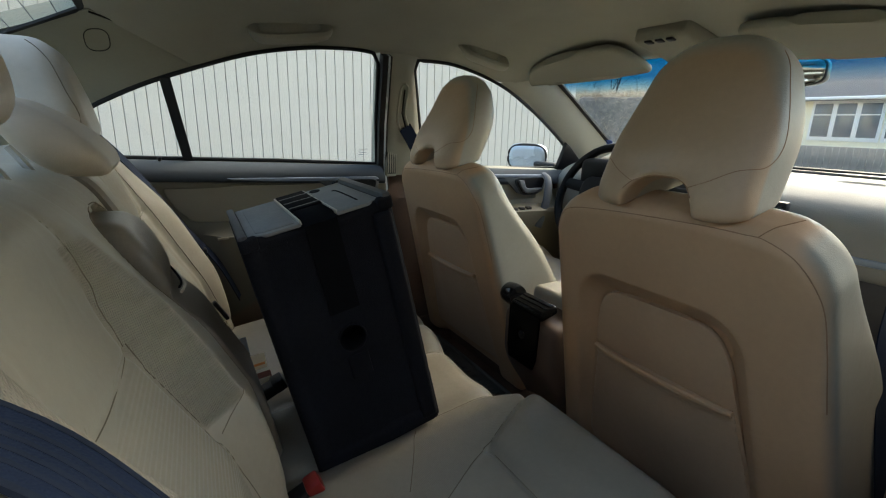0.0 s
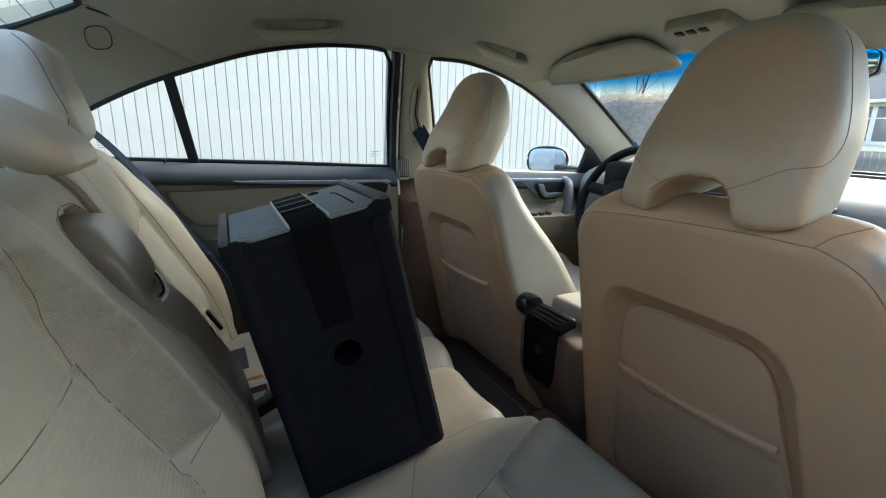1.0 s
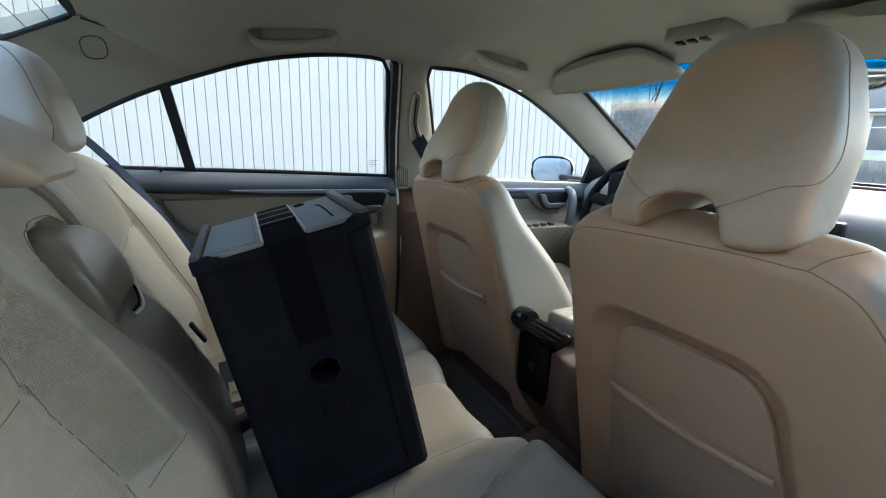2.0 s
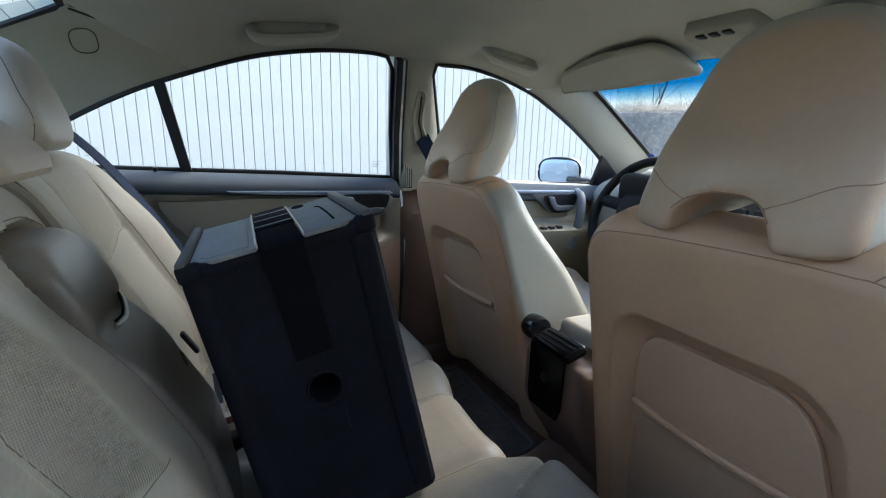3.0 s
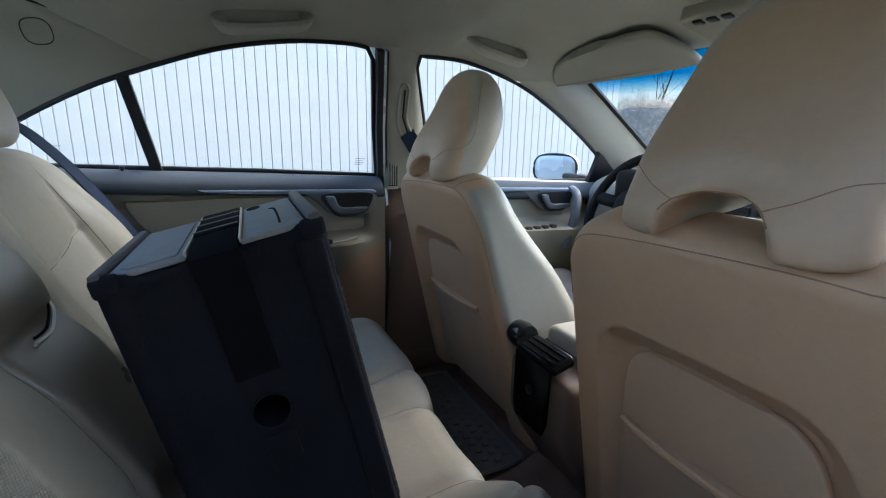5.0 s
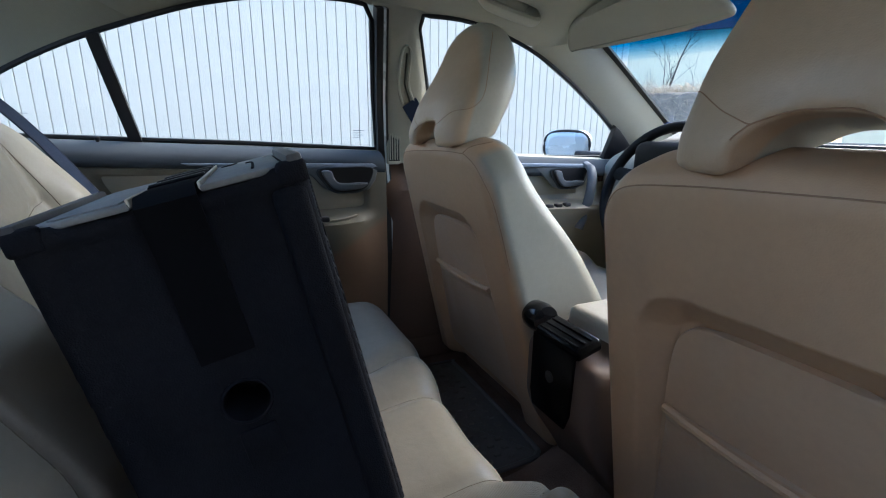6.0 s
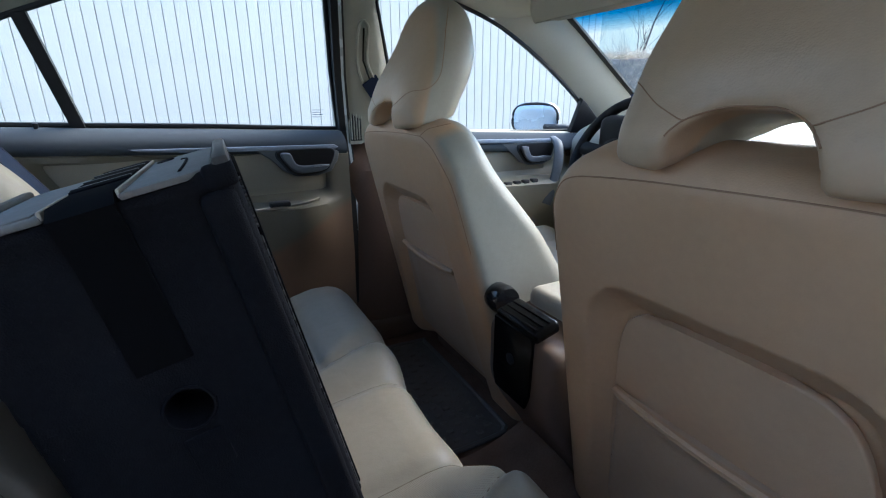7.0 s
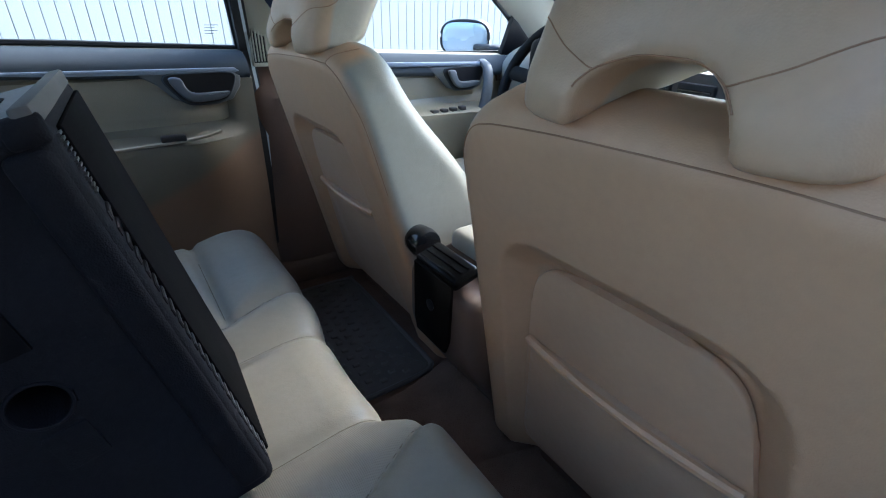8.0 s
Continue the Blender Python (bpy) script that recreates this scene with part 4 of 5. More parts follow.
def front_door(side):
    door = thing("front_door", (0.5, 0.78 * side, 0.3), "closed beige front car door with a metal trim strip", "car door")
    card(door, 0.06, 1.12, 0.25, 0.80, side, DOOR_SOFT)
    strip = [(0.20, 0.866), (0.65, 0.852), (0.66, 0.846), (0.65, 0.841), (0.20, 0.853)]
    part("trim_strip", mirrored(prism(strip, basis((0, 0.676, 0), (1, 0, 0), (0, 0, 1)), 0.012, 0.003, 2), side), ALU, door, "bluish satin metal strip")
    pod = [(0.43, 0.847), (0.65, 0.842), (0.655, 0.82), (0.635, 0.782), (0.60, 0.770), (0.54, 0.771), (0.505, 0.783), (0.475, 0.810)]
    part("handle_pod", mirrored(prism(pod, basis((0, 0.679, 0), (1, 0, 0), (0, 0, 1)), 0.012, 0.005, 2), side), HANDLE_POD, door, "dark grey handle pod")
    part("wood_inlay", mirrored(prism([(0.70, 0.838), (0.82, 0.833), (0.82, 0.79), (0.71, 0.79)], basis((0, 0.684, 0), (1, 0, 0), (0, 0, 1)), 0.010, 0.003, 2), side), WOOD_DARK, door, "dark glossy inlay")
    handle_set(door, 0.565, 0.812, 0.664, side)
    grip = [(0.645, 0.674, 0.850), (0.641, 0.645, 0.835), (0.632, 0.628, 0.79), (0.615, 0.620, 0.73), (0.583, 0.618, 0.645)]
    part("pull_handle", mirrored(tube(spline(grip, 6), 0.019, 10, False, (0, 1, 0), 0.6), side), HANDLE_GREY, door, "curved grey pull handle")
    for k in range(4):
        part("window_switch", mirrored(box((0.42 + 0.034 * k, 0.616, 0.718 + 0.001 * k), (0.442 + 0.034 * k, 0.636, 0.731 + 0.001 * k), 0.004), side), DASH_DARK, door, "black window switch")
    part("insert", mirrored(prism([(0.14, 0.825), (0.63, 0.808), (0.62, 0.75), (0.16, 0.75)], basis((0, 0.694, 0), (1, 0, 0), (0, 0, 1)), 0.008, 0.004, 2), side), DOOR_INSERT, door, "beige leather insert")
    sill_pad(door, 0.05, 0.95, side)
    top = spline([(a, b, 0) for a, b in FRONT_TOP], 5)
    pane = [(p[0], p[1]) for p in top if p[0] < 0.83] + [(0.82, 0.866), (0.12, 0.886), (0.079, 1.017), (0.017, 1.202)]
    window_pane(door, pane, side)
    whole = [(p[0], p[1]) for p in top] + [(0.93, 0.866), (0.5, 0.874), (0.12, 0.884), (0.079, 1.017), (0.014, 1.205)]
    part("seal", mirrored(tube([(a, glass_y(b) - 0.008, b) for a, b in whole], 0.006, 6, True, (0, 1, 0.4), 0.8), side), RUBBER, door, "black rubber window seal")
    sail = [(0.775, 0.86), (0.97, 0.85), (0.93, 0.885), (0.80, 0.972), (0.775, 0.984)]
    m = basis((0, glass_y(0.9) - 0.014, 0.9), (1, 0, 0), (0, -0.44, 1))
    part("mirror_sail", mirrored(prism([(a, (b - 0.9) * 1.09) for a, b in sail], m, 0.02, 0.004), side), BLACK, door, "black triangular mirror base cover")
    outer_skin(door, -0.04, 1.12, side)
    return door


rear_door(1)
front_door(1)
open_door = rear_door(-1)
tagged(open_door, "half-open beige rear car door, out of view")
# Out of view; the opening angle is chosen to keep out light.
hinge = Matrix.Translation((-0.05, -0.80, 0)) @ pose(0, 0, 0, 0, 0, 45) @ Matrix.Translation((0.05, 0.80, 0))
open_door.matrix_basis = hinge @ Matrix.Translation(open_door.location)
front_door(-1)


def door_mirror():
    mir = thing("door_mirror", (0.80, 0.84, 0.86), "pale silver door mirror with a dark rim", "door mirror")
    c = Vector((0.78, 0.952, 0.90))
    m = basis(tuple(c), (0.62, -0.78, 0.0), (0, 0, 1))
    out = [(0.090 * math.copysign(abs(math.cos(a)) ** 0.72, math.cos(a)), 0.059 * math.copysign(abs(math.sin(a)) ** 0.72, math.sin(a))) for a in [2 * math.pi * k / 36 for k in range(36)]]

    def shell(x, y, z):
        p = np.stack([x - c.x, y - c.y, z - c.z])
        inv = np.array(m.to_3x3().transposed())
        a, b, d = np.tensordot(inv, p, 1)
        flat_d = rmax(np.abs(a) - 0.095, np.abs(b) - 0.064, 0.045)
        return rmax(flat_d + 0.5 * np.maximum(-d - 0.02, 0), np.abs(d + 0.045) - 0.05, 0.03)
    part("housing", soft_body(shell, (c.x - 0.16, c.y - 0.16, c.z - 0.1), (c.x + 0.16, c.y + 0.16, c.z + 0.1), 0.009), PAINT, mir)
    face = -1 if (m.to_3x3() @ Vector((0, 0, 1))).x < 0 else 1
    part("rim", tube([tuple(m @ Vector((p[0] * 1.0, p[1], face * 0.006))) for p in out], 0.006, 8, True), BLACK, mir, "dark plastic rim")
    part("mirror_glass", prism([(p[0] * 0.95, p[1] * 0.94) for p in out], m @ pose(0, 0, face * 0.004), face * 0.004, 0.001), MIRROR, mir, "plain mirror glass")
    part("foot", box((0.79, 0.775, 0.858), (0.87, 0.92, 0.885), 0.012, 3), BLACK, mir)


door_mirror()


# ---------------------------------------------------------------- front seats
SEAT_Y = -0.37


def back_x(z):
    return -0.262 * (z - 0.62)


def back_body(x, y, z):
    inner = np.abs(y - SEAT_Y - 0.018)
    y = np.abs(y - SEAT_Y)
    half = 0.231 + 0.10 * (0.82 - z)
    crown = 0.928 - 0.30 * np.maximum(y - 0.08, 0) ** 1.5 + 0.35 * np.clip(x + 0.085, 0, 0.10)
    shape = rmax(rmax(y - half, z - crown, 0.070), 0.30 - z, 0.03)
    arch = rmax(inner - 0.158 - 0.12 * (0.72 - z), z - 0.790, 0.062)
    rear = back_x(z) + 0.032 * np.clip(-arch / 0.034, 0, 1)
    thick = 0.105 + 0.11 * step(0.95, 0.5, z) + 0.035 * step(0.12, 0.2, y) * step(0.9, 0.7, z)
    body = rmax(shape, rear - x, 0.028)
    return rmax(body, x - back_x(z) - thick, 0.05)


def head_body(x, y, z):
    y = np.abs(y - SEAT_Y + 0.006)
    mid = -0.034 + 0.27 * (z - 0.95)
    half = 0.122 - 0.030 * step(1.02, 1.175, z)
    flatness = 4.2 - 1.2 * step(0.96, 1.06, z)
    deep = np.where(x > mid, 0.056 + 0.036 * np.exp(-((z - 1.055) / 0.075) ** 2), 0.068 - 0.014 * step(0.965, 0.915, z) - 0.040 * step(0.97, 1.13, z))
    egg = ((np.abs(x - mid) / deep) ** flatness + (y / half) ** flatness + 1e-9) ** (1 / flatness)
    body = (egg - 1) * 0.068
    body = rmax(body, z - 1.176, 0.060)
    body = rmax(body, 0.926 + 0.2 * np.maximum(x + 0.085, 0) - z, 0.010)
    scoop = 0.013 * np.exp(-((z - 0.982) / 0.026) ** 2 - (y / 0.075) ** 2) * step(0.0, -0.06, x)
    arch = rmax(y - 0.056, z - 0.977 + 0.12 * np.clip(x + 0.08, 0, 0.14), 0.045)
    return rmax(body + scoop, -arch, 0.010)


def pocket_body(x, y, z):
    y = np.abs(y - SEAT_Y - 0.018)
    shape = rmax(rmax(y - 0.116 - 0.2 * (0.72 - z), z - 0.622, 0.004), 0.355 - z, 0.04)
    face = back_x(z) + 0.027 - 0.010 - 0.009 * step(0.14, 0.05, y) * step(0.36, 0.5, z) - 0.003 * step(0.600, 0.606, z)
    return rmax(rmax(shape, face - x, 0.006), x - back_x(z) - 0.05, 0.004)


def cushion_body(x, y, z):
    y = np.abs(y - SEAT_Y)
    top = 0.50 + 0.05 * step(0.1, 0.5, x) + 0.03 * step(0.14, 0.22, y)
    return rmax(rmax(rmax(y - 0.265, z - top, 0.05), np.abs(x - 0.37) - 0.23, 0.06), 0.35 - z, 0.03)


def front_seat():
    s = thing("front_seat", (0.1, SEAT_Y, 0.262), "beige leather front car seat with a map pocket", "car seat", "front seats")
    c = SEAT_Y
    back = part("backrest", soft_body(back_body, (-0.16, c - 0.31, 0.28), (0.34, c + 0.31, 0.97), 0.0052), VINYL, s)
    line1 = [(-0.05, c + 0.229, 0.80), (-0.062, c + 0.224, 0.85), (-0.072, c + 0.208, 0.886), (-0.076, c + 0.178, 0.903), (-0.078, c + 0.10, 0.912), (-0.078, c, 0.917), (-0.077, c - 0.08, 0.919), (-0.076, c - 0.13, 0.918)]
    part("seam", seam(back_body, line1, 0.0008, 10), VINYL_GROOVE, back)
    part("side_seam", seam(back_body, [(-0.076, c - 0.13, 0.918), (-0.074, c - 0.151, 0.916), (-0.066, c - 0.190, 0.894), (-0.054, c - 0.219, 0.848), (-0.042, c - 0.234, 0.79), (-0.020, c - 0.243, 0.70)], 0.0008), VINYL_GROOVE, back)
    part("top_seam", seam(back_body, [(-0.075, c - 0.143, 0.917), (-0.05, c - 0.158, 0.93), (-0.02, c - 0.168, 0.936)], 0.0008), VINYL_GROOVE, back)
    part("map_pocket", soft_body(pocket_body, (-0.05, c - 0.19, 0.33), (0.14, c + 0.22, 0.65), 0.006), POCKET, s, "elasticated leather map pocket")
    pc = c + 0.018
    arch = [(-0.195, 0.355), (-0.160, 0.53), (-0.136, 0.65), (-0.122, 0.715), (-0.100, 0.748), (-0.06, 0.758), (0.06, 0.758), (0.100, 0.748), (0.122, 0.715), (0.136, 0.65), (0.160, 0.53), (0.195, 0.355)]
    leaf = basis((0, pc, 0.62), (0, 1, 0), (-0.262, 0, 1))
    lean = math.hypot(1, 0.262)
    out = [(p[0], (p[1] - 0.62) * lean) for p in spline([(a, b, 0) for a, b in arch], 6)]
    part("back_panel", moved(prism(out, leaf, -0.010, 0.003, 3), Matrix.Translation((0.030, 0, 0))), VINYL_PALE, s, "inset leather back panel")
    lip = [(back_x(0.62) + 0.014 - 0.009 * (1 - (k / 6) ** 2), pc + 0.0226 * k, 0.621 - 0.003 * (1 - (k / 6) ** 2)) for k in range(-6, 7)]
    part("pocket_edge", tube(spline(lip, 3), 0.0062, 8), VINYL, s, "rolled elastic pocket edge")
    head = part("headrest", soft_body(head_body, (-0.14, c - 0.16, 0.89), (0.13, c + 0.16, 1.20), 0.0055), HEAD_LEATHER, s)
    for w in (1, -1):
        arm = [(-0.1, 0.041, 0.972), (-0.1, 0.056, 0.978), (-0.095, 0.075, 0.985), (-0.075, 0.096, 0.993), (-0.045, 0.112, 1.001), (-0.022, 0.116, 1.022), (-0.010, 0.112, 1.06), (0.004, 0.100, 1.115), (0.018, 0.085, 1.15)]
        part("seam", seam(head_body, [(a, c - 0.006 + w * b, d) for a, b, d in arm], 0.0006), VINYL_GROOVE, head)
    rim = [(-0.1, -0.052, 0.955), (-0.1, -0.041, 0.972), (-0.1, -0.022, 0.977), (-0.1, 0.0, 0.978), (-0.1, 0.022, 0.977), (-0.1, 0.041, 0.972), (-0.1, 0.052, 0.955)]
    part("arch_seam", seam(head_body, [(a, c - 0.006 + b, d) for a, b, d in rim], 0.0007), VINYL_GROOVE, head)
    part("seat_cushion", soft_body(cushion_body, (0.03, c - 0.29, 0.33), (0.62, c + 0.29, 0.62), 0.013), LEATHER, s)
    part("base", box((0.13, c - 0.21, 0.263), (0.52, c + 0.21, 0.37), 0.02), DOOR_LOW, s, "brown carpeted seat base")
    return s


seat_right = front_seat()
seat_left = copy_thing(seat_right, pose(0.119, SEAT_Y + 0.746, 0.262))
ORIGIN[seat_left.name] = Vector((0.119, SEAT_Y + 0.746, 0.262))
tagged(seat_left, "beige leather driver's seat behind the steering wheel")


knob = part("recline_knob", moved(lathe([(0.008, -0.03), (0.027, -0.026), (0.03, -0.012), (0.028, 0.012), (0.02, 0.03), (0.014, 0.04)], pose(0, 0, 0, -90)), Matrix.Translation((0.057, 0.113, 0.614))), BLACK_GLOSS, seat_left, "round black adjuster knob")
ORIGIN[knob.name] = Vector((0, 0, 0))


# ---------------------------------------------------------------- rear bench
def bench_x(z):
    return -0.72 - 0.5 * (z - 0.824)


def cushion_joint(x, yc):
    """How far from the bench's middle the joint between the inner strip and the outer seat runs."""
    return np.where(yc < 0, 0.25 - 0.55 * (x + 0.288), 0.185 + 0.30 * (x + 0.29))


def bench_cushion(x, y, z):
    yc = y + 0.02
    a = np.abs(yc)
    top = 0.522 - 0.13 * np.maximum(-0.22 - x, 0) + 0.024 * step(0.115, 0.19, a) * step(0.60, 0.45, a) - 0.008 * step(0.10, 0.0, a)
    top = top - 0.009 * np.exp(-((a - 0.108) / 0.016) ** 2)
    b = a - cushion_joint(x, yc)
    top = top - 0.011 * np.exp(-(b / 0.010) ** 2) * step(-0.34, -0.28, x)
    top = top - 0.012 * np.exp(-((x + 0.288) / 0.011) ** 2) * step(-0.01, 0.015, b)
    top = top + 0.010 * step(-0.282, -0.22, x) * step(0.0, 0.04, b) * step(0.60, 0.5, a)
    front = np.where(yc < 0, -0.108, -0.142) - np.where(yc < 0, 0.044, 0.010) * step(0.17, 0.095, a)
    body = rmax(x - front, z - top, 0.052)
    body = rmax(body, a - 0.60, 0.06)
    return rmax(rmax(body, -0.74 - x, 0.03), 0.30 - z, 0.02)


def panel_side(z):
    """How far from the bench's middle the inner edge of the backrest's sunk centre panel runs."""
    return 0.245 - 0.025 * step(0.84, 0.93, z)


def panel_break(a):
    """The height of the joint between the panel's plain upper and ribbed lower half."""
    return 0.808 + 0.55 * (a - 0.245) ** 2


def bench_back(x, y, z):
    yc = y + 0.02
    a = np.abs(yc)
    s = (z - 0.45) / 0.5
    upright = step(0.985, 0.80, z) * step(0.35, 0.55, z)
    crest = np.where(yc < 0, 0.043, 0.016)
    panel = -0.012 + 0.010 * np.exp(-((s - 0.3) / 0.25) ** 2)
    base = np.where(yc < 0, 0.020 + 0.020 * step(0.85, 0.74, z), 0.0)
    swell = base + (crest - base) * np.where(yc < 0, step(0.085, 0.200, a), step(0.100, 0.168, a)) + (panel - crest) * step(0.178, 0.250, a) + (0.047 - panel) * step(0.44, 0.53, a)
    face = bench_x(z) - 0.03 + swell * upright + 0.008 * step(0.115, 0.15, a) * (1 - upright) - 0.045 * np.clip((0.66 - z) / 0.15, 0, 1) ** 1.3
    inside = step(-0.012, 0.0, a - panel_side(z)) * step(0.480, 0.468, a)
    groove = np.exp(-((a - panel_side(z)) / 0.006) ** 2) + np.exp(-((a - 0.468) / 0.006) ** 2)
    groove = groove + inside * np.exp(-((z - panel_break(a)) / 0.006) ** 2)
    groove = groove + np.exp(-((z - 0.69) / 0.006) ** 2) * step(0.17, 0.20, a) * step(0.25, 0.24, a)
    face = face - 0.0045 * groove * step(0.975, 0.94, z)
    well = rmax(np.abs(y + 0.006) - 0.098, z - 0.917, 0.055)
    face = face - 0.034 * step(0.004, -0.012, well)
    top = 0.975 + 0.01 * step(0.115, 0.15, a)
    body = rmax(x - face, z - top, 0.055)
    body = rmax(body, a - 0.61, 0.05)
    return rmax(rmax(body, face - 0.17 - x, 0.03), 0.40 - z, 0.02)


def pad_body(x, y, z):
    """The folded-up centre armrest in its well: a plump upper end and a flat lower leaf."""
    a = np.abs(y + 0.006)
    plump = np.sqrt(np.clip(1 - ((z - 0.858) / 0.053) ** 2, 0, 1)) * np.sqrt(np.clip(1 - (a / 0.115) ** 4, 0.05, 1))
    face = bench_x(z) - 0.010 + 0.021 * plump + 0.023 * step(0.825, 0.735, z) - 0.045 * np.clip((0.62 - z) / 0.15, 0, 1) ** 1.1
    return rmax(rmax(a - 0.089, np.abs(z - 0.69) - 0.216, 0.045), np.abs(x - face + 0.03) - 0.03, 0.012)


def rear_head(yc, w, h0, h1):
    def f(x, y, z):
        a = np.abs(y - yc)
        centre = abs(yc) < 0.1
        mid = (-0.806 - 0.5 * (z - 1.02)) if centre else ((-0.876 if yc > 0 else -0.855) - 0.3 * (z - 1.08))
        half = w - 0.25 * np.maximum(z - h0 - 0.06, 0)
        depth = (0.043 if centre else 0.048) + 0.006 * step(h0, h0 + 0.1, z)
        body = rmax(rmax(a - half, np.maximum(z - h1, h0 - z), 0.056 if not centre else 0.045), np.abs(x - mid) - depth, 0.035)
        return rmax(body, 0.66 * (x - mid) + 0.75 * (z - h0 - 0.078), 0.045) if centre else body
    return f


def rear_bench():
    b = thing("rear_bench", (-0.45, -0.02, 0.262), "beige leather rear bench with three headrests", "rear seat")
    cushion = part("seat_cushion", soft_body(bench_cushion, (-0.77, -0.66, 0.28), (-0.10, 0.62, 0.60), 0.0065), BENCH_SEAT, b)
    for w in (1, -1):
        out = [(x, -0.02 + w * float(cushion_joint(x, w)), 0.53) for x in (-0.44, -0.38, -0.33, -0.288, -0.24, -0.19, -0.15)]
        part("seam", seam(bench_cushion, out, 0.0009), BENCH_GROOVE, cushion)
        part("inner_seam", seam(bench_cushion, [(x, -0.02 + w * 0.108, 0.515) for x in (-0.50, -0.42, -0.34, -0.26, -0.20, -0.165)], 0.0007), BENCH_GROOVE, cushion)
        part("cross_seam", seam(bench_cushion, [(-0.288, -0.02 + w * (a + (0.25 if w < 0 else 0.185)), 0.52) for a in (0.0, 0.08, 0.16, 0.25)], 0.0009), BENCH_GROOVE, cushion)
    part("strip_seam", seam(bench_cushion, [(-0.362, -0.155, 0.505), (-0.401, -0.225, 0.515), (-0.44, -0.29, 0.516)], 0.0008), BENCH_GROOVE, cushion)
    back = part("backrest", soft_body(bench_back, (-1.02, -0.66, 0.37), (-0.50, 0.63, 1.02), 0.0062), BENCH_BACK, b)
    part("split", seam(bench_back, [(bench_x(z) - 0.03, 0.109, z) for z in (0.47, 0.6, 0.75, 0.9, 0.965)], 0.0045), TRIM_JOINT, back, "dark gap between the two backrests")
    part("edge_roll", seam(bench_back, [(bench_x(z) - 0.03, 0.095, z) for z in (0.47, 0.6, 0.75, 0.9, 0.965)], 0.011), ARM_LEATHER, back, "rolled brown leather edge")
    part("release_loop", moved(box((-0.02, -0.008, -0.004), (0.025, 0.008, 0.004), 0.003), pose(-0.640, 0.15, 0.682, 0, 60)), BLACK, back, "small black loop")
    for w in (1, -1):
        out = [(bench_x(z) - 0.02, -0.02 + w * float(panel_side(z)), z) for z in (0.55, 0.65, 0.75, 0.83, 0.86, 0.89, 0.92, 0.95)]
        part("seam", seam(bench_back, out, 0.0006), BENCH_GROOVE, back)
        part("seam", seam(bench_back, [(bench_x(z), -0.02 + w * 0.468, z) for z in (0.50, 0.62, 0.75, 0.88, 0.96)], 0.0008), BENCH_GROOVE, back)
        part("cross_seam", seam(bench_back, [(bench_x(0.85) - 0.02, -0.02 + w * a, panel_break(a)) for a in (0.247, 0.30, 0.36, 0.41, 0.466)], 0.0006), BENCH_GROOVE, back)
        part("bolster_seam", seam(bench_back, [(bench_x(0.69), -0.02 + w * a, 0.69) for a in (0.175, 0.20, 0.22, 0.243)], 0.0007), BENCH_GROOVE, back)
    rim = [(bench_x(z) - 0.03, -0.006 + y, z) for y, z in ((-0.103, 0.62), (-0.103, 0.74), (-0.102, 0.85), (-0.088, 0.901), (-0.045, 0.921), (0.045, 0.921), (0.085, 0.903))]
    part("well_seam", seam(bench_back, rim, 0.0007), BENCH_GROOVE, back)
    pad = part("armrest", soft_body(pad_body, (-0.92, -0.12, 0.46), (-0.50, 0.11, 0.93), 0.006), ARM_LEATHER, b, "worn brown folded-up padded centre armrest")
    loop = spline([(bench_x(z) - x, y, z) for x, y, z in ((0.010, 0.084, 0.809), (0.0, 0.055, 0.801), (-0.007, 0.015, 0.796), (-0.009, -0.014, 0.793), (-0.004, -0.044, 0.793))], 6)
    part("pull_loop", strap(loop, 0.0045, 0.0035, (0.5, 0, 1)), LOOP_EDGE, pad, "pale-edged pull strap")
    part("loop_gap", tube([(p[0] - 0.004, p[1], p[2] + 0.005) for p in loop[2:-2]], 0.0018, 6), STRAP_BLACK, pad, "dark slit behind the strap")
    for yc, w, h0, h1 in ((-0.032, 0.108, 0.972, 1.092), (0.33, 0.115, 0.99, 1.172), (-0.37, 0.135, 1.03, 1.22)):
        f = rear_head(yc, w, h0, h1)
        # The left headrest takes a paler leather: window light put into its colour.
        h = part("headrest", soft_body(f, (-1.0, yc - 0.17, h0 - 0.02), (-0.72, yc + 0.17, h1 + 0.02), 0.009), LEATHER_PALE if yc > 0.1 else LEATHER, b)
        if yc > 0.1:
            part("seam", seam(f, [(-0.83, yc - 0.085, 1.00), (-0.84, yc - 0.088, 1.06), (-0.86, yc - 0.075, 1.13), (-0.88, yc - 0.065, 1.17)], 0.0009), BENCH_GROOVE, h)
        for k in (-0.06, 0.06):
            part("post", tube([(bench_x(0.95) - 0.06, yc + k, 0.94), (bench_x(1.03) - 0.055, yc + k, h0 + 0.03)], 0.005, 8), CHROME, h, "chrome headrest post")
    return b


rear_bench()

belt_path = [(-0.89, 0.605, 1.04), (-0.848, 0.605, 1.008), (-0.777, 0.605, 0.919), (-0.67, 0.605, 0.748), (-0.606, 0.595, 0.655), (-0.56, 0.575, 0.55)]
rear_belt = solid("seat_belt", strap(spline(belt_path, 6), 0.046, 0.0016, (0.15, 1, 0.1)), WEBBING, "dark navy rear seat belt beside the bench", "seat belt", "seat belts")


def selvedges(belt, path, way, half):
    """The two thicker woven edges of a belt."""
    way = Vector(way).normalized()
    for w in (half, -half):
        part("selvedge", strap([tuple(Vector(p) + way * w) for p in path], 0.004, 0.0026, tuple(way)), BELT_EDGE, belt, "thicker woven edge", False)


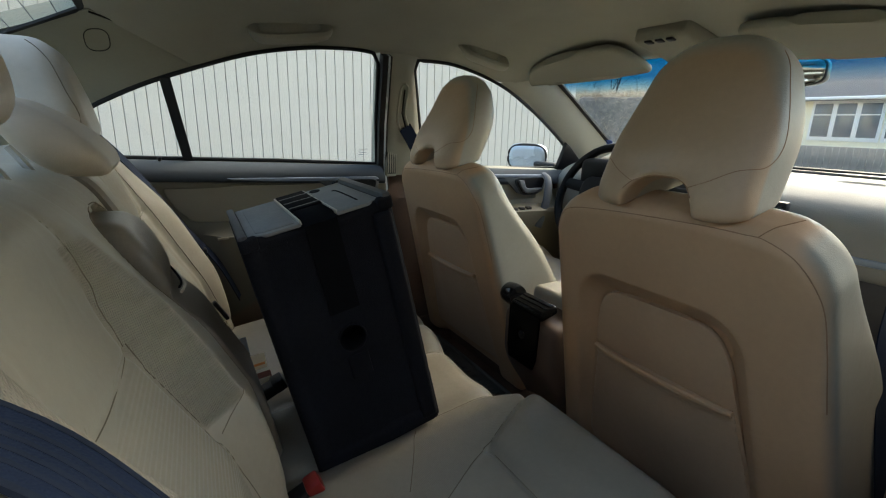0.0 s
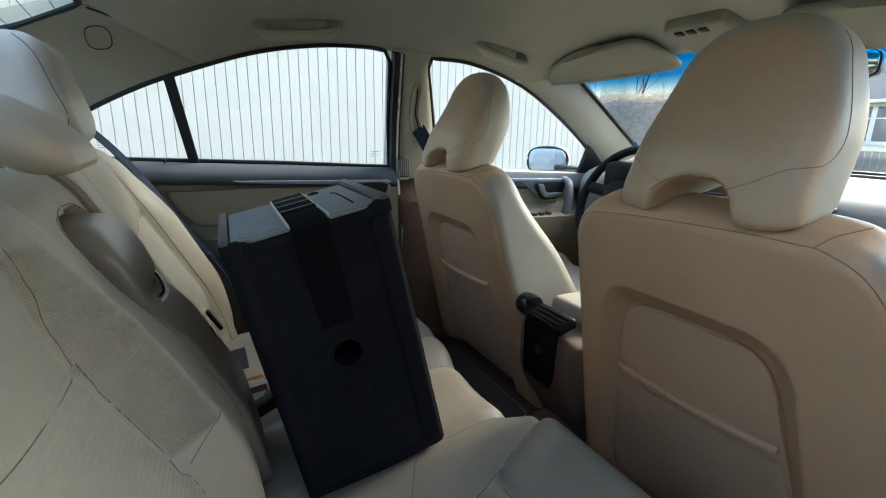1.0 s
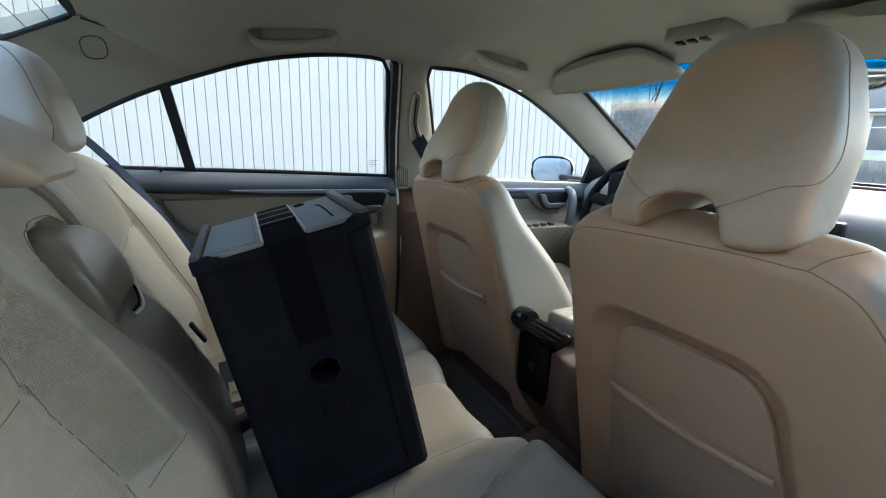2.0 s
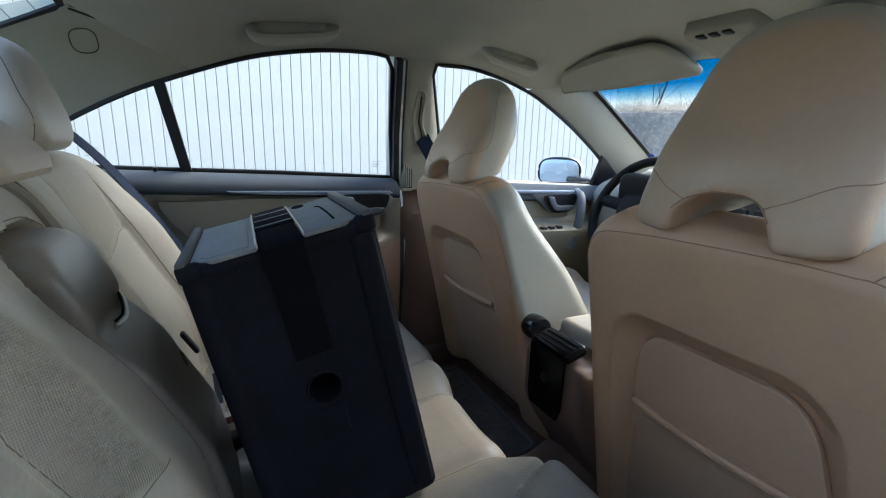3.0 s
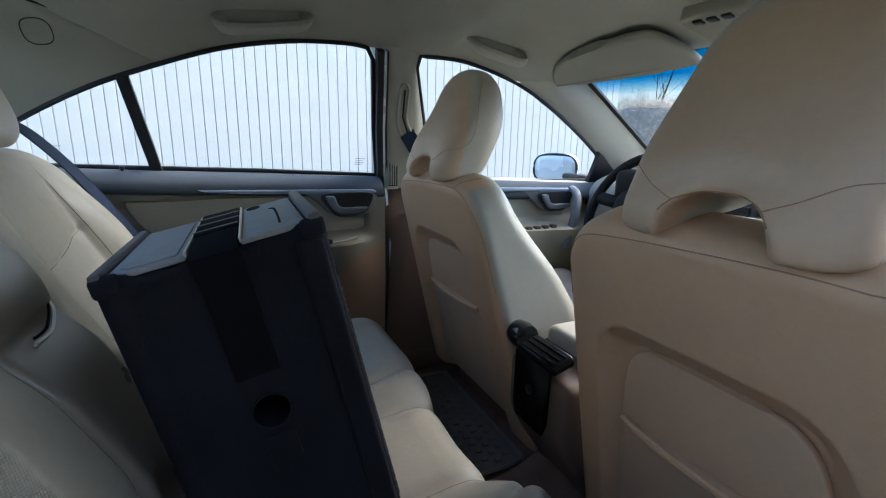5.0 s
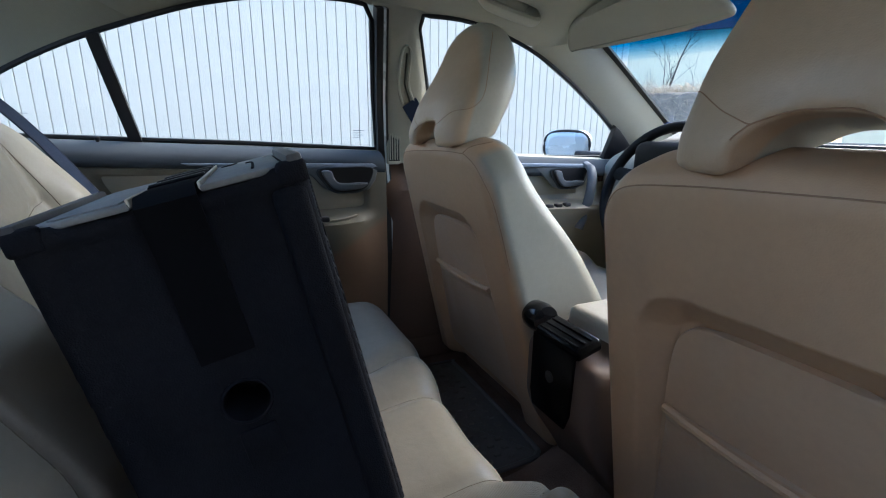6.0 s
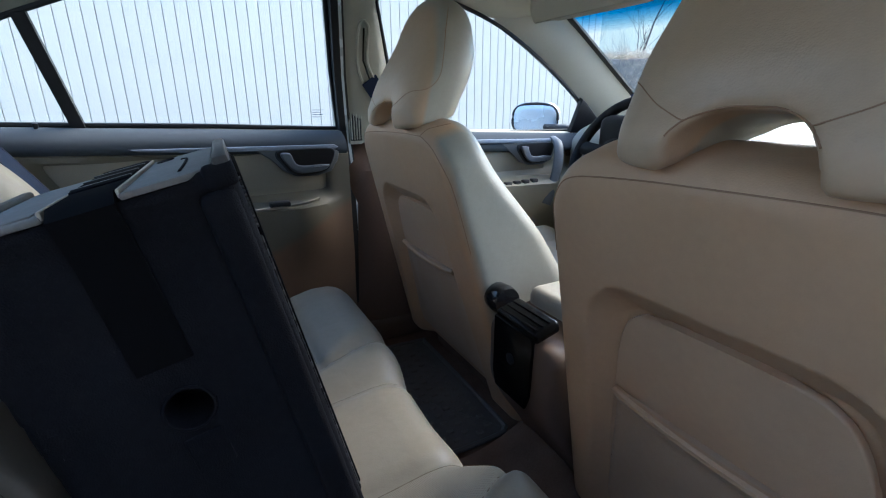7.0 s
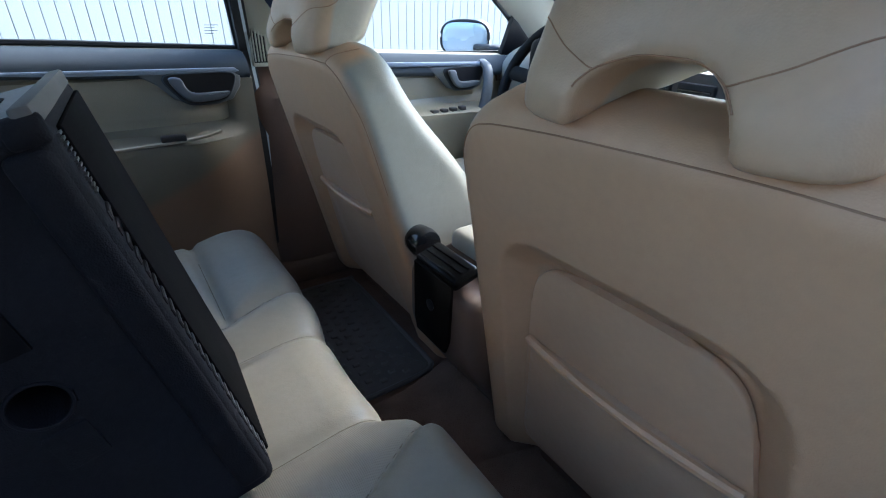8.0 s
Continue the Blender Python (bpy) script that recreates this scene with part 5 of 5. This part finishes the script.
selvedges(rear_belt, spline(belt_path, 6), (0.15, 1, 0.1), 0.022)
part("tongue", box((-0.66, 0.575, 0.665), (-0.63, 0.61, 0.70), 0.006), BLACK, rear_belt, "black belt tongue")
belt_path = [(-0.93, -0.61, 1.02), (-0.86, -0.585, 0.988), (-0.775, -0.572, 0.918), (-0.717, -0.598, 0.860), (-0.64, -0.63, 0.745), (-0.58, -0.63, 0.58)]
near_belt = solid("seat_belt", strap(spline(belt_path, 6), 0.05, 0.0016, (0.1, 1, -0.1)), WEBBING, "dark navy rear seat belt by the open door", "seat belt", "seat belts")


selvedges(near_belt, spline(belt_path, 6), (0.1, 1, -0.1), 0.024)
for k in (-0.012, -0.004, 0.004, 0.012):
    part("woven_rib", strap([tuple(Vector(p) + Vector((0.1, 1, -0.1)).normalized() * k) for p in spline(belt_path, 6)], 0.003, 0.0022, (0.1, 1, -0.1)), BELT_EDGE, near_belt, "", False)


def buckle(at, colour, label):
    x, y, z = at
    k = thing("belt_buckle", (x, y, z - 0.03), label, "belt buckle", "belt buckles")
    part("body", moved(box((-0.045, -0.016, -0.012), (0.03, 0.016, 0.012), 0.006, 3), pose(x, y, z, 0, -25)), BLACK, k)
    part("button", moved(box((0.012, -0.017, -0.011), (0.036, 0.017, 0.015), 0.004), pose(x, y, z, 0, -25)), colour, k, "press button")


buckle((-0.578, -0.195, 0.492), RED, "belt buckle with a red press button on the bench")
buckle((-0.575, 0.075, 0.525), BLACK, "black belt buckle beside the case")
lap = thing("lap_belt", (-0.585, 0.25, 0.49), "grey lap belt end with printed tags behind the case", "seat belt")
facing = lambda at: basis(at, (0.97, -0.15, 0.2), (0.1, 0.55, 0.83))
part("webbing", moved(box((-0.016, -0.045, -0.0015), (0.016, 0.035, 0.0015), 0.001, 1), facing((-0.597, 0.272, 0.520))), BELT_GREY, lap)
for at, paper, mark, text in (((-0.578, 0.185, 0.535), CREAM, ORANGE, "cream label with an orange line"), ((-0.578, 0.115, 0.528), TAG_BROWN, CREAM, "red-brown label with a cream mark")):
    tag = part("tag", moved(box((-0.019, -0.016, -0.001), (0.019, 0.016, 0.001), 0), facing(at)), paper, lap, text, False)
    part("print_bar", moved(box((-0.015, -0.009, 0.0008), (0.016, -0.004 if paper is CREAM else 0.004, 0.002), 0), facing(at)), mark, tag, "", False)


# ---------------------------------------------------------------- the black case on the bench
def case():
    k = thing("storage_case", (-0.42, 0.0, 0.50), "black storage case with grey flaps and a strap, on the bench", "storage case")
    ex, ez = Vector((0.970, -0.040, 0.238)), Vector((-0.222, 0.030, 0.975))
    ey = ez.cross(ex).normalized()
    o = Vector((-0.405, -0.141, 0.945)) - ex * 0.231 - ez * 0.438
    W, D, H = 0.231, 0.255, 0.438
    m = Matrix(((ex.x, ey.x, ez.x, o.x), (ex.y, ey.y, ez.y, o.y), (ex.z, ey.z, ez.z, o.z), (0, 0, 0, 1)))
    inv = np.array(m.inverted())

    def body(x, y, z):
        p = [inv[i, 0] * x + inv[i, 1] * y + inv[i, 2] * z + inv[i, 3] for i in range(3)]
        u, v, w = p
        d = rmax(np.abs(u - W / 2) - W / 2, np.abs(v - D / 2) - D / 2, 0.012)
        sag = 0.012 * step(0.09, 0.05, np.abs(u - W / 2))
        d = rmax(d, np.maximum(w - H + 0.012 + sag * 0.3, -w), 0.010)
        panel = 0.007 * step(0.008, 0.0, np.maximum(np.abs(u - W / 2) - 0.092, np.abs(w - H / 2) - 0.185))
        d = rmax(d, 0.0 + panel - v, 0.008)
        hole = np.hypot(u - W / 2, w - 0.222) - 0.022
        return np.maximum(d, -np.maximum(hole, v - 0.07))
    lo = [min((m @ Vector((a * W, b * D, c * H)))[i] for a in (0, 1) for b in (0, 1) for c in (0, 1)) - 0.02 for i in range(3)]
    hi = [max((m @ Vector((a * W, b * D, c * H)))[i] for a in (0, 1) for b in (0, 1) for c in (0, 1)) + 0.02 for i in range(3)]
    part("body", soft_body(body, lo, hi, 0.0065), CASE_CLOTH, k)
    lid_l = [(0.014, 0.020), (0.040, 0.002), (0.088, 0.002), (0.088, D - 0.004), (0.014, D - 0.004)]
    lid_r = [(0.143, 0.002), (0.193, 0.002), (0.213, 0.016), (0.213, D - 0.004), (0.143, D - 0.004)]
    for lid in (lid_l, lid_r):
        part("lid_flap", moved(prism(lid, pose(0, 0, H - 0.016), 0.006, 0.002), m), CASE_GREY, k, "dusty grey end flap")
    # Pale lips paint the light caught along the flaps' inner edges.
    for a, b in ((0.0865, 0.0895), (0.1415, 0.1445)):
        part("flap_lip", moved(box((a, 0.004, H - 0.014), (b, D - 0.004, H - 0.0065), 0.001, 1), m), LOOP_EDGE, k, "flap edge in a pale, lit tone")
    hole = [(0.160 + 0.010 * math.cos(a), D - 0.03 + 0.016 * math.sin(a)) for a in [2 * math.pi * q / 20 for q in range(20)]]
    part("finger_hole", moved(prism(hole, pose(0, 0, H - 0.0105), 0.0012, 0), m), STRAP_BLACK, k, "dark oval finger hole", False)
    for a, b, lift in ((0.001, 0.013, -0.004), (W - 0.015, W - 0.001, -0.003)):
        part("end_rib", moved(box((a, 0.001, H - 0.02), (b, D + 0.002, H + lift), 0.003, 2), m), CASE_RIB, k, "raised grey end rib")
    part("slot", moved(tube(spline([(0.187, 0.04, H - 0.0095), (0.188, 0.10, H - 0.0095), (0.187, 0.165, H - 0.0095), (0.181, 0.176, H - 0.0095)], 5), 0.0016, 6, False, (0, 0, 1), 0.5), m), STRAP_BLACK, k, "dark slot")
    rise = [(0.026, 0.022), (0.036, 0.012), (0.080, 0.012), (0.080, D - 0.02), (0.036, D - 0.02), (0.026, D - 0.03)]
    part("flap_panel", moved(prism(rise, pose(0, 0, H - 0.0105), 0.0022, 0.0012), m), CASE_GREY, k, "raised middle of the flap")
    for a, b in ((-0.001, 0.026), (W - 0.026, W + 0.001)):
        part("corner_pad", moved(box((a, -0.0004, H - 0.03), (b, 0.012, H - 0.008), 0.005, 3), m), CASE_CLOTH, k, "black cloth corner")
    part("edge_pad", moved(box((W - 0.036, -0.0008, 0.012), (W - 0.004, 0.018, H - 0.03), 0.008, 4), m), CASE_CLOTH, k, "padded cloth edge")
    path = [(W / 2, D + 0.002, H - 0.1), (W / 2, D + 0.001, H - 0.016), (W / 2, D - 0.01, H - 0.009), (W / 2, 0.01, H - 0.009), (W / 2, -0.003, H - 0.016), (W / 2, 0.004, H - 0.06), (W / 2, 0.005, H - 0.165)]
    part("strap", moved(strap(path, 0.048, 0.004, (1, 0, 0)), m), STRAP_BLACK, k, "wide black strap")
    clip = part("strap_buckle", moved(box((W / 2 - 0.026, D - 0.17, H - 0.010), (W / 2 + 0.026, D - 0.01, H - 0.005), 0.002), m), STRAP_BLACK, k, "black plastic strap buckle")
    for j in (0, 2, 4):
        part("buckle_bar", moved(box((W / 2 - 0.026, D - 0.160 + 0.025 * j, H - 0.006), (W / 2 + 0.026, D - 0.152 + 0.025 * j, H - 0.0042), 0.001), m), BLACK, clip)
    part("lower_tab", moved(box((W / 2 - 0.018, 0.0045, 0.148), (W / 2 + 0.018, 0.012, 0.192), 0.003), m), CASE_CLOTH, k, "stitched cloth strap tab")
    ring = [(W / 2 + 0.0225 * math.cos(a), 0.0068, 0.222 + 0.0225 * math.sin(a)) for a in [2 * math.pi * q / 36 for q in range(36)]]
    part("grip_ring", moved(tube(ring, 0.0018, 8, True, (0, 1, 0)), m), CASE_CLOTH, k, "round grip hole edge")
    for j in range(23):
        z = 0.02 + 0.0145 * j
        part("hinge_tooth", moved(prism([(0.018, z), (0.038, z + 0.006), (0.038, z + 0.0115), (0.018, z + 0.008)], basis((W - 0.003, 0, 0), (0, 1, 0), (0, 0, 1)), 0.005, 0.001, 1), m), BLACK, k)
    for j in range(12):
        z = 0.362 + 0.0042 * j
        part("zip_tooth", moved(box((W - 0.002, 0.021, z), (W + 0.0022, 0.034, z + 0.0018), 0), m), TOOTH, k)
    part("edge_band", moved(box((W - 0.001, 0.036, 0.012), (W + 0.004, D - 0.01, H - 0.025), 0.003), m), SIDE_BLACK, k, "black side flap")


case()


# ---------------------------------------------------------------- dashboard, wheel and console
def dash_body(x, y, z):
    top = 0.905 - 0.04 * step(0.85, 0.70, x) + 0.004 * step(0.9, 1.1, x)
    hood = 0.075 * np.exp(-((y - 0.37) / 0.14) ** 4) * step(0.98, 0.88, x)
    rear = 0.72 + 0.22 * step(0.72, 0.58, z) - 0.04 * np.exp(-((y - 0.37) / 0.15) ** 4)
    return rmax(rmax(rear - x, z - top - hood, 0.05), np.maximum(np.abs(y) - 0.685, np.maximum(x - 1.215, 0.50 - z)), 0.02)


def dashboard():
    d = thing("dashboard", (0.95, 0, 0.5), "beige dashboard with a metal strip and dark glovebox", "dashboard")
    part("body", soft_body(dash_body, (0.62, -0.72, 0.47), (1.24, 0.72, 1.02), 0.014), DASH, d)
    part("trim_strip", box((0.715, -0.66, 0.738), (0.735, -0.17, 0.756), 0.004), ALU, d, "bright metal strip")
    part("glovebox", box((0.735, -0.65, 0.52), (0.80, -0.19, 0.73), 0.012), DASH_DARK, d, "dark glovebox door")
    part("centre_panel", box((0.685, -0.135, 0.50), (0.82, 0.225, 0.893), 0.02), DASH_DARK, d, "dark centre stack")
    for y in (-0.215, -0.045, 0.055):
        v = part("air_vent", box((0.675, y, 0.80), (0.70, y + 0.085, 0.868), 0.006), BLACK, d, "dark air vent")
        for j in range(4):
            part("slat", box((0.671, y + 0.006, 0.812 + 0.013 * j), (0.677, y + 0.079, 0.816 + 0.013 * j), 0.001), BLACK_GLOSS, v)
    part("instrument_panel", box((0.662, 0.235, 0.80), (0.76, 0.505, 0.932), 0.03, 3), WHEEL_BLACK, d, "dark instrument cluster")
    part("defroster_grille", box((1.02, -0.50, 0.921), (1.07, -0.18, 0.929), 0.003), DASH_DARK, d)


dashboard()


def steering_wheel():
    c = Vector((0.648, 0.376, 0.805))
    w = thing("steering_wheel", tuple(c), "black leather steering wheel with a small silver emblem", "steering wheel")
    m = basis(tuple(c), (0, 1, 0), (0.40, 0, 0.92))
    ring = [tuple(m @ Vector((0.187 * math.cos(a), 0.187 * math.sin(a), 0))) for a in [2 * math.pi * k / 48 for k in range(48)]]
    part("rim", tube(ring, 0.0155, 10, True, (0.92, 0, -0.40)), WHEEL_BLACK, w)

    def hub(x, y, z):
        inv = np.array(m.inverted())
        a, b, d = [inv[i, 0] * x + inv[i, 1] * y + inv[i, 2] * z + inv[i, 3] for i in range(3)]
        return rmax(rmax(np.abs(a) - 0.085 + 0.25 * np.maximum(-b, 0), np.abs(b + 0.005) - 0.07, 0.04), np.abs(d) - 0.026, 0.018)
    boss = part("hub", soft_body(hub, (c.x - 0.12, c.y - 0.12, c.z - 0.12), (c.x + 0.12, c.y + 0.12, c.z + 0.12), 0.009), WHEEL_BLACK, w)
    for a, b in (((0.06, 0.02), (0.178, 0.03)), ((-0.06, 0.02), (-0.178, 0.03)), ((0.04, -0.05), (0.06, -0.172)), ((-0.04, -0.05), (-0.06, -0.172))):
        part("spoke", tube([tuple(m @ Vector((*a, 0))), tuple(m @ Vector((*b, 0)))], 0.022, 8, False, (0.92, 0, -0.40), 0.5), WHEEL_BLACK, w)
    sgn = 1 if (m.to_3x3() @ Vector((0, 0, 1))).x < 0 else -1
    part("emblem", lathe([(0.012, 0.0), (0.016, 0.003), (0.014, 0.005)], m @ pose(0, 0, sgn * 0.026) @ pose(0, 0, 0, 0 if sgn > 0 else 180), 20), ALU, boss, "plain round silver emblem")
    part("column", tube([tuple(m @ Vector((0, 0, -sgn * 0.02))), tuple(m @ Vector((0, 0, -sgn * 0.20)))], 0.05, 14), WHEEL_BLACK, w, "black steering column")


steering_wheel()


def console_body(x, y, z):
    top = 0.600 + 0.015 * step(0.05, 0.11, x) - 0.12 * step(0.40, 0.5, x)
    rear = 0.015 + 0.10 * step(0.5, 0.28, z)
    return rmax(rmax(np.abs(y) - 0.092, z - top, 0.025), np.maximum(rear - x, np.maximum(x - 0.85, 0.28 - z)), 0.02)


def console():
    c = thing("centre_console", (0.3, 0, 0.3), "brown centre console with a black rear vent panel", "console")
    part("body", soft_body(console_body, (-0.01, -0.11, 0.26), (0.88, 0.11, 0.69), 0.011), CONSOLE_BROWN, c)
    part("armrest_lid", box((0.095, -0.08, 0.59), (0.36, 0.08, 0.645), 0.018, 3), LEATHER_PALE, c, "pale padded armrest lid")
    panel = [(-0.050, 0.612), (0.060, 0.612), (0.060, 0.50), (0.052, 0.472), (-0.036, 0.472), (-0.046, 0.50)]
    part("rear_panel", prism([(a, b) for a, b in panel], basis((0.016, 0, 0), (0, 1, 0), (0, 0, 1)), -0.008, 0.003), VENT_BLACK, c, "glossy black rear panel")
    vent = part("air_vent", moved(box((-0.032, -0.054, -0.014), (0.022, 0.060, 0.010), 0.008, 3), pose(0.042, 0, 0.622, 0, -16)), VENT_BLACK, c, "black air vent")
    for j in range(3):
        part("slat", moved(box((-0.024 + 0.014 * j, -0.047, 0.009), (-0.020 + 0.014 * j, 0.053, 0.0118), 0.001), pose(0.042, 0, 0.622, 0, -16)), VENT_BLACK, vent)
    part("socket", lathe([(0.009, 0), (0.011, 0.003), (0.008, 0.004)], basis((0.009, 0.005, 0.55), (0, -1, 0), (0, 0, 1)), 16), BLACK, c)


console()

# floor mat with raised studs
mat = thing("floor_mat", (0.03, 0.36, 0.264), "black rubber floor mat with raised studs", "floor mat")
edge = spline([(-0.20, 0.135, 0), (-0.06, 0.128, 0), (0.075, 0.130, 0), (0.100, 0.142, 0), (0.108, 0.17, 0), (0.112, 0.40, 0), (0.112, 0.575, 0), (0.09, 0.60, 0), (-0.19, 0.60, 0), (-0.215, 0.58, 0), (-0.22, 0.16, 0)], 5, True)
part("sheet", prism([(p[0], p[1]) for p in edge], pose(0, 0, 0.263), 0.007, 0.002), MAT_RUBBER, mat)
part("rim", tube([(p[0], p[1], 0.271) for p in edge], 0.006, 6, True), MAT_RUBBER, mat, "raised rolled rim")
stud = None
for i in range(10):
    for j in range(14):
        if stud is None:
            stud = part("stud", box((-0.195, 0.150, 0.269), (-0.178, 0.163, 0.2745), 0.003, 1), MAT_RUBBER, mat)
        else:
            q = new("stud", stud.data)
            q.parent, q.location = mat, (0.029 * i, 0.031 * j + 0.0155 * (i % 2), 0)


# ---------------------------------------------------------------- things on the roof
def grab_handle(a, b):
    a, b = Vector(a), Vector(b)
    mid = (a + b) / 2
    g = thing("grab_handle", tuple(mid), "beige plastic grab handle on the roof rail", "grab handle", "grab handles")
    way = (b - a)
    up, out = Vector((0, 0.25, 1)), Vector((0, -1, 0))
    pts = [a + up * 0.05 - out * 0.02, a + up * 0.026 + out * 0.012, a + way * 0.05 + up * 0.002 + out * 0.026, a + way * 0.3 - up * 0.004 + out * 0.030, a + way * 0.7 - up * 0.004 + out * 0.030, a + way * 0.95 + up * 0.002 + out * 0.026, b + up * 0.026 + out * 0.012, b + up * 0.05 - out * 0.02]
    part("bar", tube(spline([tuple(p) for p in pts], 5), 0.016, 10, False, (0, 0.2, 1), 0.8), PILLAR, g, "")
    part("hollow", tube([tuple(a + way * k / 8 + up * 0.034 + out * 0.002) for k in range(9)], 0.016, 8, False, (0, 1, 0.3), 0.5), LINING, g)


grab_handle((-0.478, 0.530, 1.236), (-0.296, 0.528, 1.261))
grab_handle((0.13, 0.520, 1.253), (0.282, 0.517, 1.223))


def visor(side):
    v = thing("sun_visor", (0.5, 0.36 * side, 1.23), "beige folded-up sun visor", "sun visor", "sun visors")
    o, ex, ey = Vector((0.585, 0.385, 1.188)), Vector((-0.22, 0.97, -0.05)), Vector((-0.95, 0, 0.20))
    ring = spline([(-0.172, 0.033, 0), (0.014, 0.024, 0), (0.225, 0.034, 0), (0.236, 0.06, 0), (0.155, 0.163, 0), (0.05, 0.212, 0), (-0.115, 0.246, 0), (-0.184, 0.218, 0), (-0.207, 0.07, 0)], 6, True)
    part("panel", mirrored(prism([(p[0], p[1]) for p in ring], basis(tuple(o), ex, ey), 0.022, 0.010, 4), side), VISOR_CLOTH, v)
    part("hinge", mirrored(tube([(0.49, 0.575, 1.208), (0.50, 0.56, 1.24)], 0.008, 8), side), PILLAR, v)


visor(1)
visor(-1)

lamp = thing("roof_console", (0.42, 0.0, 1.25), "beige roof console with three dark buttons", "roof console")
part("body", moved(box((-0.05, -0.075, -0.012), (0.12, 0.075, 0.03), 0.012, 3), pose(0.42, 0.005, 1.257, 0, 14)), VISOR_CLOTH, lamp)
for j in (-1, 0, 1):
    part("button", moved(box((-0.046, -0.010, -0.016), (-0.028, 0.010, -0.010), 0.003), pose(0.42, 0.006 + 0.030 * j, 1.257, 0, 14)), BLACK, lamp, "small dark button")

rvm = thing("rear_view_mirror", (0.70, -0.09, 1.19), "black rear-view mirror on the windscreen", "rear-view mirror")
mm = basis((0.685, -0.10, 1.190), (0.10, -0.99, 0.0), (-0.032, 0, 0.999))
out = [(0.13 * math.copysign(abs(math.cos(a)) ** 0.4, math.cos(a)), 0.035 * math.copysign(abs(math.sin(a)) ** 0.5, math.sin(a))) for a in [2 * math.pi * k / 40 for k in range(40)]]
toward = 1 if (mm.to_3x3() @ Vector((0, 0, 1))).x < 0 else -1
part("casing", prism(out, mm, -0.03 * toward, 0.004, 3), BLACK, rvm)
part("mirror_glass", prism([(p[0] * 0.97, p[1] * 0.90) for p in out], mm @ pose(0, 0, 0.0005 * toward), 0.002 * toward, 0.0006), MIRROR, rvm)
part("arm", tube([(0.72, -0.03, 1.20), (0.76, -0.01, 1.225)], 0.012, 8), BLACK, rvm)

sticker = thing("sticker", (1.0, 0.678, 0.98), "small dark blue sticker inside the windscreen", "sticker")
part("paper", moved(box((-0.03, -0.018, -0.0006), (0.03, 0.018, 0.0006), 0), basis((WS(0.678, 0.988) - 0.010, 0.678, 0.988 - 0.005), (0.3, -0.9, 0.0), (-0.85, 0, 0.45))), STICKER_BLUE, sticker, "", False)
part("print_bar", moved(box((-0.02, 0.0, -0.0012), (0.0, 0.008, 0.0012), 0), basis((WS(0.678, 0.988) - 0.010, 0.678, 0.988 - 0.005), (0.3, -0.9, 0.0), (-0.85, 0, 0.45))), WHITE, sticker, "", False)
